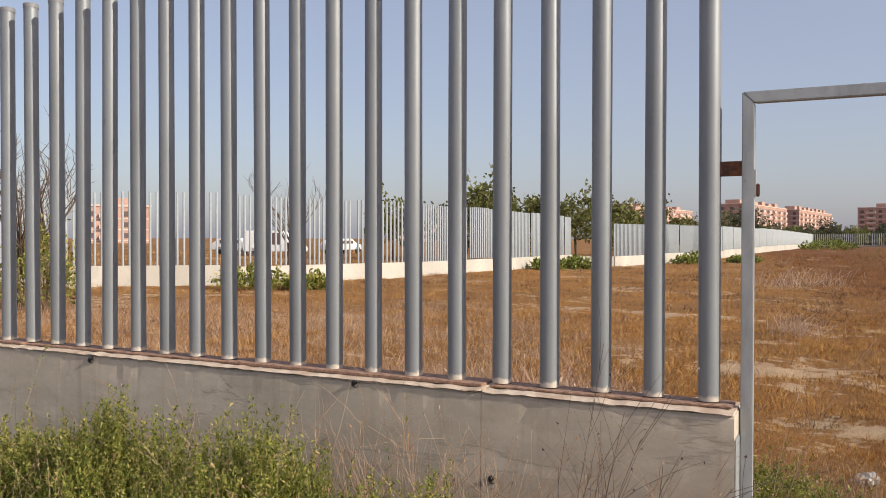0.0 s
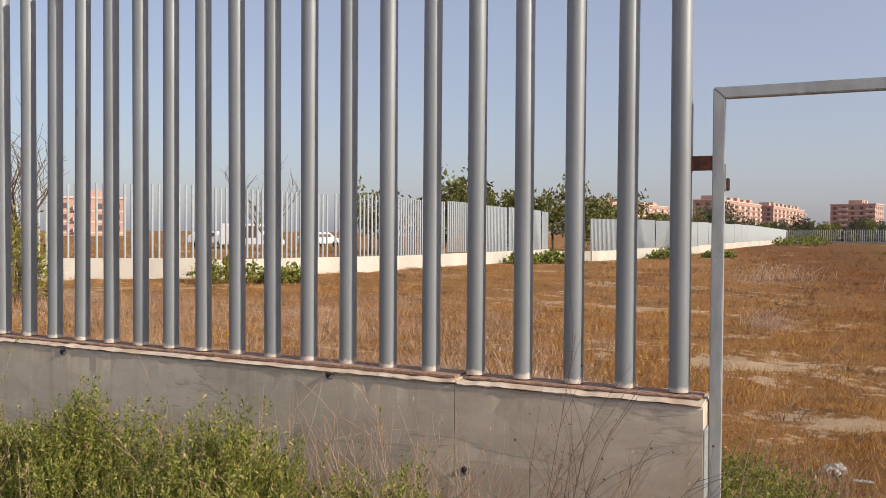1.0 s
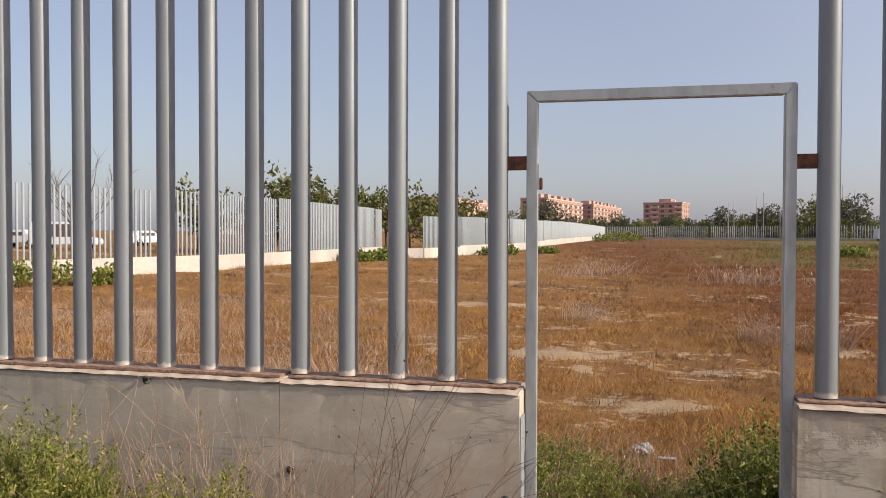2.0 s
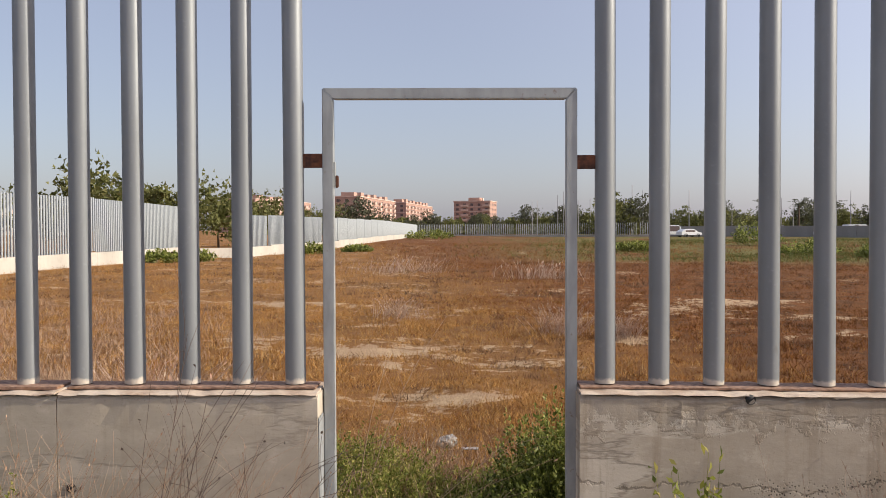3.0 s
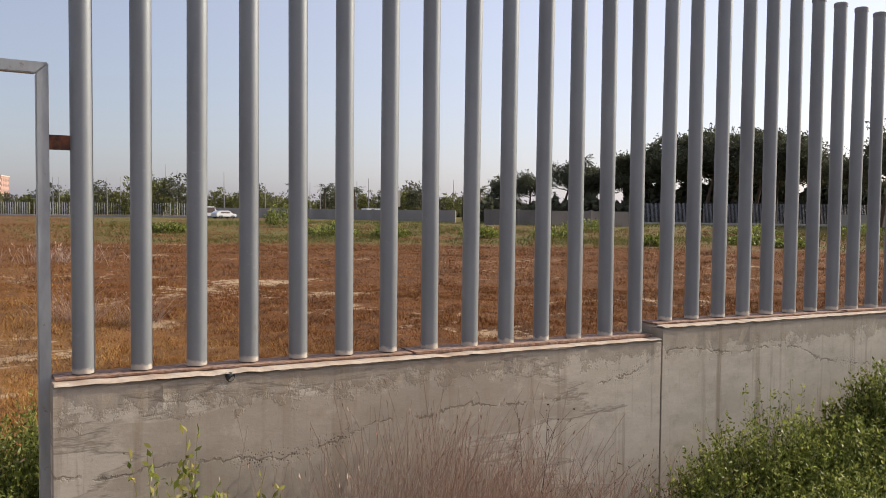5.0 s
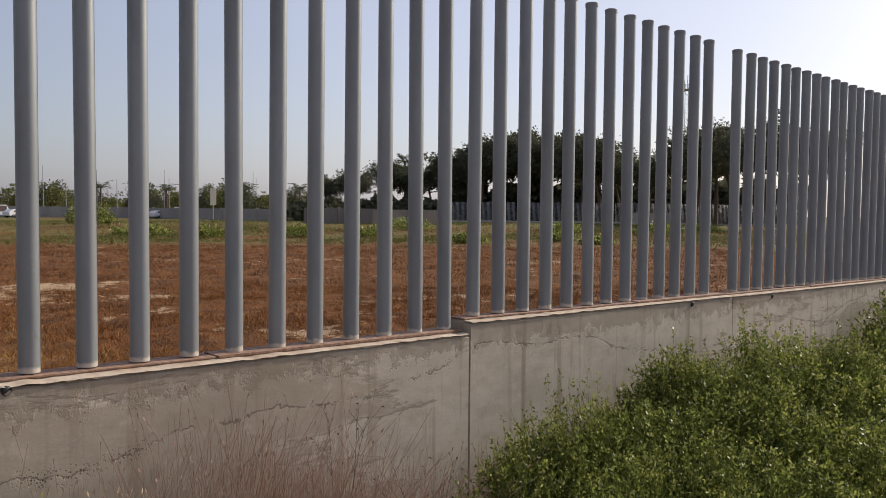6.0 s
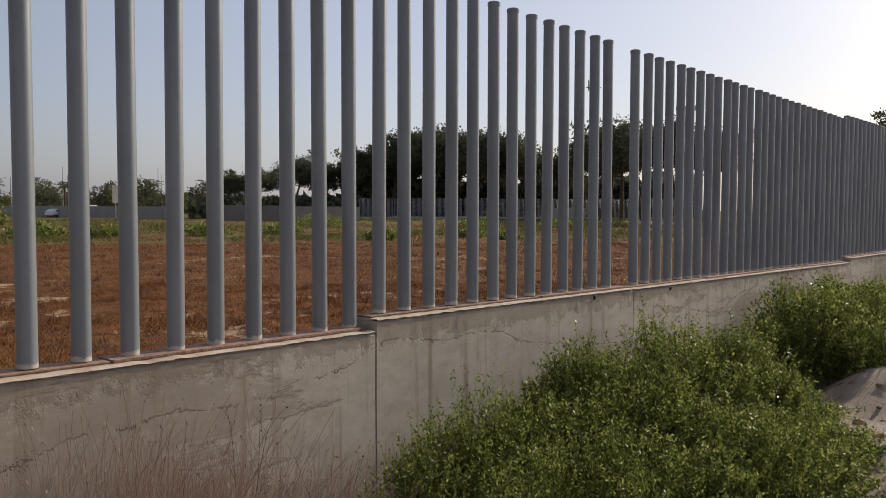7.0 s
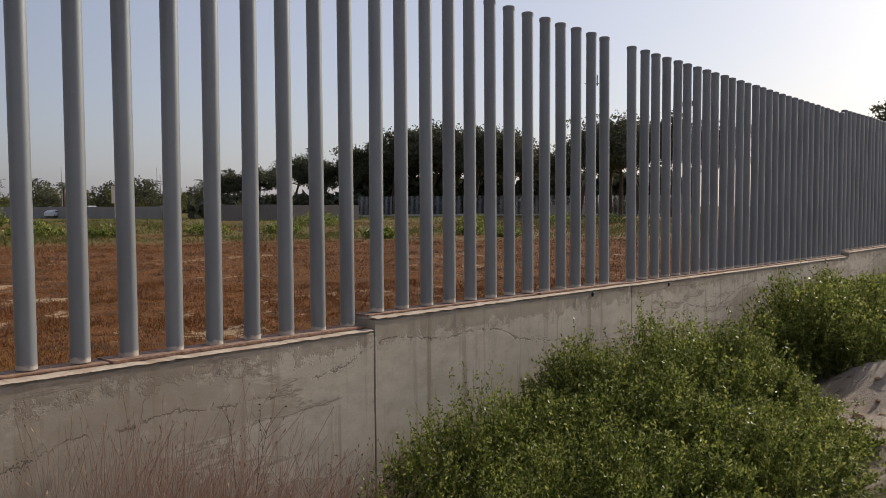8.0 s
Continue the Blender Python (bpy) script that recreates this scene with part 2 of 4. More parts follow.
M_OLIVE = leafy("tree_leaf", [(0.09, 0.105, 0.03), (0.15, 0.16, 0.05), (0.22, 0.21, 0.08)], 0.7, 0.3)
M_BARK = render_wall("bark", (0.12, 0.085, 0.06), 0.5)
M_WHITE = render_wall("white_render", (0.52, 0.48, 0.42), 0.35)
# brick pink paled towards grey to stand in for the missing air haze
M_PINK = render_wall("hazy_pink_brick", (0.47, 0.30, 0.24), 0.1)
M_CREAM = render_wall("cream_band", (0.66, 0.5, 0.42), 0.1)
M_GLASS = plain("dark_pane", (0.12, 0.085, 0.08), 0.35)
M_GREYWALL = render_wall("grey_blockwork", (0.2, 0.18, 0.17), 0.4)
M_FAR = render_wall("grey_distance_wall", (0.33, 0.31, 0.29), 0.3)
M_CARW = plain("white_car_paint", (0.75, 0.75, 0.76), 0.3)
# rubber of the wheels; on the wall discs, painted shade of the tie holes
M_DARK = plain("black_rubber_and_hole_shade", (0.03, 0.03, 0.03), 0.7)
M_POLE = plain("grey_pole", (0.25, 0.24, 0.24), 0.6)
M_BAG = plain("white_plastic", (0.3, 0.28, 0.25), 0.45)


# ---- mesh tools ----
def thing(name, label, category, loc=(0, 0, 0), group="", kind=""):
    e = new(name)
    e.location = loc
    e.empty_display_size = 0.2
    return tagged(e, label, category, group, kind)


def mesh_of(name, bm, material):
    me = bpy.data.meshes.new(name)
    bm.to_mesh(me)
    bm.free()
    me.materials.append(material)
    return me


def part(name, data, material, parent, label="", loc=None):
    me = mesh_of(name, data, material) if isinstance(data, bmesh.types.BMesh) else data
    ob = new(name, me)
    if loc is not None:
        ob.location = loc
    ob.parent = parent
    if name in ("stem_tangle", "foliage", "twig_tangle", "stalk_cluster", "seed_fluff", "frond_head", "crown"):
        ob["kind"] = "stuff"
    return tagged(ob, label)


def raw(name, verts, faces, material, smooth=False):
    me = bpy.data.meshes.new(name)
    me.from_pydata(verts, [], faces)
    me.materials.append(material)
    if smooth:
        me.polygons.foreach_set("use_smooth", [True] * len(me.polygons))
    return me


def box(bm, x0, x1, y0, y1, z0, z1, bevel=0.0):
    m = Matrix.LocRotScale(((x0 + x1) / 2, (y0 + y1) / 2, (z0 + z1) / 2), None, (x1 - x0, y1 - y0, z1 - z0))
    g = bmesh.ops.create_cube(bm, size=1, matrix=m)
    if bevel:
        es = list({e for v in g["verts"] for e in v.link_edges})
        bmesh.ops.bevel(bm, geom=es, offset=bevel, segments=2, affect="EDGES")
    return bm


def boxes(*rows, bevel=0.0):
    bm = bmesh.new()
    for r in rows:
        box(bm, *r, bevel=bevel)
    return bm


def tube(points, radii, sides=6):
    """A tapered tube along points, open at its foot."""
    vs, fs = [], []
    pts = [Vector(p) for p in points]
    for k, (p, r) in enumerate(zip(pts, radii)):
        d = (pts[min(k + 1, len(pts) - 1)] - pts[max(k - 1, 0)]).normalized()
        u = d.cross(Vector((0.3, 1, 0.1))).normalized()
        v = d.cross(u)
        for s in range(sides):
            a = 2 * math.pi * s / sides
            vs.append(p + r * (math.cos(a) * u + math.sin(a) * v))
    for k in range(len(pts) - 1):
        for s in range(sides):
            a, b = k * sides + s, k * sides + (s + 1) % sides
            fs.append((a, b, b + sides, a + sides))
    fs.append(tuple(range((len(pts) - 1) * sides, len(pts) * sides)))
    return vs, fs


def join(lists):
    vs, fs = [], []
    for v, f in lists:
        o = len(vs)
        vs += v
        fs += [tuple(i + o for i in q) for q in f]
    return vs, fs


# ---- ground ----
def polar(az, d):
    return d * math.sin(radians(az)), d * math.cos(radians(az))


def smooth(a, b, x):
    q = min(1.0, max(0.0, (x - a) / (b - a)))
    return q * q * (3 - 2 * q)


def ground_z(x, y):
    """Height of the ground: flat field, a slow rise far off, lumps on the verge."""
    far = math.hypot(x, y)
    z = 0.15 * smooth(70, 125, x) * smooth(20, 60, y)
    z += 0.05 * noise.noise((x * 0.35, y * 0.35, 3)) * smooth(3, 6, y) + 0.25 * noise.noise((x * 0.03, y * 0.03, 7)) * smooth(15, 60, far)
    if y > 3.4 and far < 45:
        z += smooth(3.4, 5, y) * smooth(45, 25, far) * (0.075 * noise.noise((x * 1.2, y * 1.2, 8)) + 0.07 * max(0.0, noise.noise((x * 0.6, y * 0.6, 12))))
    if y < 3.0:
        z += 0.09 * noise.noise((x * 1.1, y * 1.1, 1)) + 0.05 * noise.noise((x * 3.5, y * 3.5, 2))
        if x > 3.5:
            for mx, my, rx, ry, mh in ((8.6, 1.45, 1.5, 0.8, 0.34), (6.2, 0.8, 0.95, 0.6, 0.3), (5.2, 0.75, 0.7, 0.45, 0.22)):
                d = math.hypot((x - mx) / rx, (y - my) / ry)
                if d < 1:
                    z += mh * (1 - d * d) * (0.75 + 0.5 * noise.noise((x * 2.2, y * 2.2, 5)) + 0.3 * noise.noise((x * 5.5, y * 5.5, 6)))
    return z


# patches of bare pale crust: centre and half sizes
BARE = ((5.2, 17.2, 2.4, 1.7), (2.5, 11.6, 0.9, 0.7), (-1.2, 10.6, 0.7, 0.35), (0.15, 7.5, 0.55, 0.25), (-1.6, 13.4, 1.0, 0.5), (-3.0, 17.2, 1.8, 0.8), (-0.75, 9.5, 0.7, 0.3), (6.4, 14.5, 1.4, 0.8))


def litter(x, y):
    """How much dry growth covers the soil at a place, 0 to 1."""
    if y < 3.2:
        return 0.25
    a = noise.fractal((x * 0.26, y * 0.42, 0), 0.7, 2.1, 5)
    b = noise.noise((x * 1.3, y * 1.9, 9))
    bare = sum(max(0.0, 1 - math.hypot((x - px) / rx, (y - py) / ry)) for px, py, rx, ry in BARE)
    c = noise.noise((x * 3.1, y * 4.6, 14))
    return min(1, max(0, 0.8 + 0.55 * a + 0.32 * b + 0.2 * c + 0.12 * red_backlit(x, y) - 0.85 * bare))


def greenness(x, y):
    far = math.hypot(x, y)
    return smooth(36, 50, far) * smooth(-0.03, 0.22, math.atan2(x, max(y, 0.1)))


def red_backlit(x, y):
    """Where the dry growth is redder, and coloured darker for the shade seen towards the sun."""
    return smooth(0.5, 6.0, x + 0.15 * y - 0.6 + 1.5 * noise.noise((x * 0.2, y * 0.2, 21)))


def build_ground():
    rings = [0.0, 0.25]
    while rings[-1] < 3200:
        rings.append(rings[-1] * (1.022 if rings[-1] < 28 else 1.0655))
    sectors = 400
    vs, cols = [(0, 0, ground_z(0, 0))], [(0.2, 0, 0, 0)]
    for r in rings[1:]:
        for k in range(sectors):
            a = 2 * math.pi * k / sectors
            x, y = r * math.cos(a), r * math.sin(a)
            vs.append((x, y, ground_z(x, y)))
            cols.append((litter(x, y), greenness(x, y), red_backlit(x, y), smooth(2.9, 3.3, y)))
    fs = [(0, 1 + k, 1 + (k + 1) % sectors) for k in range(sectors)]
    for q in range(len(rings) - 2):
        o = 1 + q * sectors
        fs += [(o + k, o + sectors + k, o + sectors + (k + 1) % sectors, o + (k + 1) % sectors) for k in range(sectors)]
    me = raw("ground", vs, fs, M_SOIL, True)
    layer = me.color_attributes.new("litter", "FLOAT_COLOR", "POINT")
    layer.data.foreach_set("color", np.array(cols, dtype=np.float32).ravel())
    tagged(new("ground", me), "orange-brown dry field with bare pale soil patches", "ground", kind="structure")


build_ground()

# ---- the near fence: concrete walls, strips and tubes ----
FRONT, BACK, TUBE_Y = 3.0, 3.25, 3.127


def wall_run(name, x0, x1, top0, top1, material, label):
    """One length of low concrete wall with a slightly uneven top edge, a mortar bed and a steel strip on it."""
    nx, nz = max(6, int((x1 - x0) / 0.05)), 26
    bottom = -0.35

    def top(x):
        return top0 + (top1 - top0) * (x - x0) / (x1 - x0)

    vs, fs = [], []
    prof = [(FRONT, k) for k in range(nz)] + [(FRONT + 0.012, nz), (BACK - 0.012, nz), (BACK, nz - 1), (BACK, 0)]
    for i in range(nx + 1):
        x = x0 + (x1 - x0) * i / nx
        t = top(x) - 0.022 + 0.006 * noise.noise((x * 6, 0, 4))
        for y, k in prof:
            z = bottom + (t - bottom) * k / nz if k < nz else t
            if k == nz - 1:
                z = t - 0.012 + 0.008 * noise.noise((x * 9, 3, y * 9))
            dy = 0.0
            if y == FRONT:
                dy = -0.003 * noise.noise((x * 1.6, z * 2.2, 0)) - 0.0006 * noise.noise((x * 7, z * 7, 1))
                chip = noise.noise((x * 14, z * 14, 6))
                if k >= nz - 2 and chip > 0.25:
                    dy += 0.012 * (chip - 0.25)
            vs.append((x, y + dy, z))
    m = len(prof)
    for i in range(nx):
        for k in range(m - 1):
            fs.append((i * m + k, (i + 1) * m + k, (i + 1) * m + k + 1, i * m + k + 1))
    o = len(vs)
    vs += vs[:m] + vs[nx * m:nx * m + m]
    fs.append(tuple(range(o + m - 1, o - 1, -1)))
    fs.append(tuple(range(o + m, o + 2 * m)))
    me = raw(name, vs, fs, material, False)
    me.polygons.foreach_set("use_smooth", [i < nx * (m - 1) and i % (m - 1) < nz - 2 for i in range(len(fs))])
    wall = tagged(new(name, me), label, "wall", kind="structure")
    # ragged mortar bed along the top
    vs, fs = [], []
    nb = max(8, int((x1 - x0) / 0.012))
    for i in range(nb + 1):
        x = x0 + 0.004 + (x1 - x0 - 0.008) * i / nb
        j = 0.6 * noise.noise((x * 13, 5, 0)) + 1.2 * noise.noise((x * 41, 1, 0)) + 0.9 * noise.noise((x * 90, 3, 0))
        low = 0.006 + 0.006 * j + 0.014 * max(0.0, noise.noise((x * 4, 9, 1)))
        out = 0.004 + 0.003 * noise.noise((x * 23, 8, 0)) + 0.002 * noise.noise((x * 70, 8, 3))
        t = top(x) - 0.010 + 0.005 * noise.noise((x * 15, 2, 2))
        for y, z in ((FRONT - out, t - low), (FRONT - out - 0.003, t - 0.006), (FRONT + 0.012, t), (BACK - 0.02, t), (BACK - 0.004, t - 0.03)):
            vs.append((x, y, z))
    for i in range(nb):
        for k in range(4):
            fs.append((i * 5 + k, (i + 1) * 5 + k, (i + 1) * 5 + k + 1, i * 5 + k + 1))
    fs += [(4, 3, 2, 1, 0), tuple(nb * 5 + k for k in range(5))]
    part("mortar_bed", raw("mortar_bed", vs, fs, M_MORTAR), None, wall, "pale crumbling mortar")
    # rusty steel strip under the tubes
    s0, k = x0 + 0.01, 0
    while s0 < x1 - 0.05:
        s1 = min(x1 - 0.01, s0 + 1.45 + 0.3 * noise.noise((s0, 1, 1)))
        lift = 0.004 * (k % 2)
        bm = boxes((s0, s1 - 0.006, FRONT + 0.055 - 3 * lift, TUBE_Y + 0.055, 0, 0.007 + lift), bevel=0.002)
        for v in bm.verts:
            v.co.z += top(v.co.x) - 0.008
        part("steel_strip", bm, M_STRIP, wall, "rust-brown steel strip")
        s0, k = s1, k + 1
    return wall


L_TOP = 1.0
wall_run("wall_left_1", -1.349, -0.42, L_TOP, L_TOP, M_CONC_L, "grey concrete wall end beside the gate opening")
wall_run("wall_left_2", -4.098, -1.352, L_TOP, L_TOP, M_CONC_L, "grey concrete fence base wall behind weeds")
wall_run("wall_left_3", -9.0, -4.101, L_TOP, L_TOP, M_CONC_L, "grey concrete fence base wall behind weeds")
wall_run("wall_right_1", 0.505, 3.294, 1.003, 0.972, M_CONC_R, "stained pale concrete fence base wall")
wall_run("wall_right_2", 3.306, 6.056, 1.03, 1.0, M_CONC_R, "stained concrete wall raised by a small step")
wall_run("wall_right_3", 6.064, 11.92, 0.996, 0.93, M_CONC_R, "stained concrete fence base wall behind bushes")
wall_run("wall_right_4", 11.93, 26.0, 0.985, 0.96, M_CONC_R, "pale concrete wall raised by a small step")


def tube_meshes():
    r, length, n = 0.0375, 1.85, 32
    vs, fs = [], []
    for z in (0.0, 0.3, 0.9, 1.4, length):
        for k in range(n):
            a = 2 * math.pi * k / n
            vs.append((r * math.cos(a), r * math.sin(a), z))
    for q in range(4):
        for k in range(n):
            a, b = q * n + k, q * n + (k + 1) % n
            fs.append((a, b, b + n, a + n))
    post = raw("post", vs, fs, M_TUBE, True)
    vs, fs = [], []
    prof = [(r + 0.0025, -0.018), (r + 0.0025, 0.003), (r - 0.004, 0.008), (r * 0.5, 0.011)]
    for rr, z in prof:
        for k in range(n):
            a = 2 * math.pi * k / n
            vs.append((rr * math.cos(a), rr * math.sin(a), length + z))
    for q in range(3):
        for k in range(n):
            a, b = q * n + k, q * n + (k + 1) % n
            fs.append((a, b, b + n, a + n))
    fs.append(tuple(range(3 * n, 4 * n)))
    return post, raw("cap", vs, fs, M_CAP, False)


POST, CAP = tube_meshes()


def fence_run(label, xs, base):
    f = thing("tube_fence", label, "fence", (xs[0], TUBE_Y, base(xs[0])), "fence lengths on the concrete wall")
    rng = random.Random(int(abs(xs[0]) * 100))
    for x in xs:
        p = part("post", POST, None, f, "", (x - xs[0], rng.uniform(-0.003, 0.003), base(x) - base(xs[0]) + 0.003))
        p.rotation_euler = (rng.uniform(-0.003, 0.003), rng.uniform(-0.004, 0.004), rng.uniform(0, 6))
        part("cap", CAP, None, p, "dark grey cap")
    return f


fence_run("row of upright galvanised steel tubes beside the gate", [-0.522, -0.717, -0.914, -1.117], lambda x: L_TOP)
fence_run("row of upright galvanised steel tubes on grey wall", [-0.515 - 0.2003 * k for k in range(4, 18)], lambda x: L_TOP)
fence_run("row of upright galvanised steel tubes on grey wall", [-0.515 - 0.2003 * k for k in range(18, 42)], lambda x: L_TOP)
fence_run("row of upright galvanised steel tubes on stained wall", [0.615, 0.811, 1.01, 1.21, 1.411, 1.61, 1.815, 2.018, 2.224, 2.426, 2.628, 2.829, 3.029, 3.229], lambda x: 1.003 - 0.011 * (x - 0.5))
fence_run("row of upright galvanised steel tubes on raised wall", [3.441 + 0.2013 * k for k in range(13)], lambda x: 1.03 - 0.0109 * (x - 3.3))
fence_run("long row of upright galvanised steel tubes", [6.285 + 0.2005 * k for k in range(29)], lambda x: 0.996 - 0.0104 * (x - 6.06))
fence_run("far row of upright galvanised steel tubes", [12.08 + 0.2005 * k for k in range(69)], lambda x: 0.985 - 0.0018 * (x - 11.9))


def gate_frame():
    """Open doorway of square steel tube between the two walls."""
    g = thing("open_gateway", "empty galvanised square-tube gate frame with mitred corners", "gateway", (0.05, 3.127, 0))
    d = 0.02
    w = 0.04

    def bar(name, pts):
        bm = bmesh.new()
        lo = [bm.verts.new((x, -d, z)) for x, z in pts]
        hi = [bm.verts.new((x, d, z)) for x, z in pts]
        bm.faces.new(lo)
        bm.faces.new(list(reversed(hi)))
        for i in range(4):
            bm.faces.new((lo[i], hi[i], hi[(i + 1) % 4], lo[(i + 1) % 4]))
        bmesh.ops.recalc_face_normals(bm, faces=bm.faces)
        bmesh.ops.bevel(bm, geom=list(bm.edges), offset=0.003, segments=2, affect="EDGES")
        return part(name, bm, M_FRAME, g)

    xl, xr, top = -0.465, 0.461, 2.081
    bar("side_post", [(xl, -0.05), (xl + w, -0.05), (xl + w, top - w), (xl, top)])
    bar("side_post", [(xr - w, -0.05), (xr, -0.05), (xr, top - w * 0 - 0.004), (xr - w, top - w - 0.004)])
    bar("top_bar", [(xl + 0.001, top), (xl + w, top - w + 0.001), (xr - w, top - w - 0.003), (xr - 0.001, top - 0.004)])
    part("bracket", boxes((-0.54, -0.463, -0.006, 0.002, 1.793, 1.845), bevel=0.002), M_RUST, g, "rusted flat bracket welded to a tube")
    part("bracket", boxes((0.459, 0.533, -0.006, 0.002, 1.784, 1.835), bevel=0.002), M_RUST, g, "rusted flat bracket welded to a tube")
    part("weld_strip", boxes((-0.54, -0.534, -0.004, 0.004, 1.79, 2.03), bevel=0.001), M_FRAME, g)
    keep = part("latch_keep", boxes((-0.425, -0.419, -0.012, 0.012, 1.72, 1.815), bevel=0.002), M_FRAME, g, "grey latch plate")
    part("bolt", boxes((-0.4205, -0.408, -0.008, 0.008, 1.72, 1.765), bevel=0.003), M_RUST, keep, "rusted bolt")
    # cast-in upright flats at the wall ends
    part("wall_flat", boxes((-0.4695, -0.4655, -0.122, -0.022, 0.0, 0.9), bevel=0.002), M_FRAME, g, "cement-splashed steel flat against the wall end")


gate_frame()


def tie_hole(x, z, material):
    """Shallow dark disc on a wall, its black standing for the shade inside a tie hole."""
    vs, fs = tube([(0, 0.02, 0), (0, -0.0035, 0), (0.001, -0.0045, -0.001)], [0.017, 0.018, 0.014], 10)
    p = tagged(new("tie_hole_disc", raw("tie_hole_disc", vs, fs, material, True)), "small dark disc for the shaded tie hole in the concrete wall", "wall plug", "tie holes in the wall")
    p.location = (x, FRONT, z)


for px, pz in ((-3.512, 0.957), (-1.926, 0.968), (-1.3, 0.65), (-0.47, 0.6), (1.1, 0.967), (5.48, 0.962), (6.69, 0.942)):
    tie_hole(px, pz, M_DARK)


# ---- plants ----
def np_mesh(name, verts, quads, material):
    me = bpy.data.meshes.new(name)
    nq = len(quads)
    me.vertices.add(len(verts))
    me.vertices.foreach_set("co", np.asarray(verts, dtype=np.float32).ravel())
    me.loops.add(nq * quads.shape[1])
    me.loops.foreach_set("vertex_index", np.asarray(quads, dtype=np.int32).ravel())
    me.polygons.add(nq)
    me.polygons.foreach_set("loop_start", np.arange(nq, dtype=np.int32) * quads.shape[1])
    me.update(calc_edges=True)
    me.materials.append(material)
    return me


def unit(a):
    return a / np.maximum(np.linalg.norm(a, axis=1, keepdims=True), 1e-9)


def leaf_mesh(name, pos, way, length, width, rng, material, simple=False):
    """Pointed leaves, folded a little along the middle: pos and way (n, 3), length and width (n,). simple: one triangle each."""
    n = len(pos)
    way = unit(way)
    side = unit(np.cross(way, rng.normal(size=(n, 3))))
    up = np.cross(side, way)
    L, W = length[:, None], width[:, None]
    if simple:
        v = np.stack([pos + side * W * 0.6, pos + way * L, pos - side * W * 0.6], 1).reshape(-1, 3)
        return np_mesh(name, v, np.arange(n)[:, None] * 3 + np.arange(3)[None], material)
    mid = pos + way * L * 0.5 + up * W * 0.25
    v = np.stack([pos, mid + side * W * 0.5, pos + way * L, mid - side * W * 0.5], 1).reshape(-1, 3)
    q = np.arange(n)[:, None] * 4 + np.arange(4)[None]
    return np_mesh(name, v, q, material)


def curve_points(base, tip, bend, rng, steps=5):
    """Points along shoots that rise from base and lean over to tip: (n, steps, 3)."""
    n = len(base)
    s = np.linspace(0, 1, steps)[None, :, None]
    d = tip - base
    lift = np.zeros((n, 1, 3))
    lift[:, 0, 2] = np.linalg.norm(d, axis=1) * bend
    wob = rng.normal(size=(n, 1, 3)) * np.linalg.norm(d, axis=1)[:, None, None] * 0.05
    return base[:, None] + d[:, None] * s + (lift + wob) * (s * (1 - s)) * 2


def stem_mesh(name, pts, r0, r1, material):
    """Three-sided thin stems along pts (n, k, 3), r0 and r1 (n,)."""
    n, k, _ = pts.shape
    d = unit((pts[:, -1] - pts[:, 0]))
    u = unit(np.cross(d, np.array([[0.31, 0.87, 0.2]])))
    w = np.cross(d, u)
    rad = r0[:, None] + (r1 - r0)[:, None] * np.linspace(0, 1, k)[None]
    ring = [math.cos(a) * u + math.sin(a) * w for a in (0, 2.094, 4.189)]
    v = np.stack([pts + rad[:, :, None] * q[:, None] for q in ring], 2).reshape(-1, 3)
    base = (np.arange(n)[:, None, None] * k + np.arange(k - 1)[None, :, None]) * 3
    s = np.arange(3)[None, None]
    t = (np.arange(3)[None, None] + 1) % 3
    q = np.stack([base + s, base + t, base + 3 + t, base + 3 + s], -1).reshape(-1, 4)
    return np_mesh(name, v, q, material)


def ground_at(xy):
    return np.array([ground_z(float(x), float(y)) for x, y in xy])


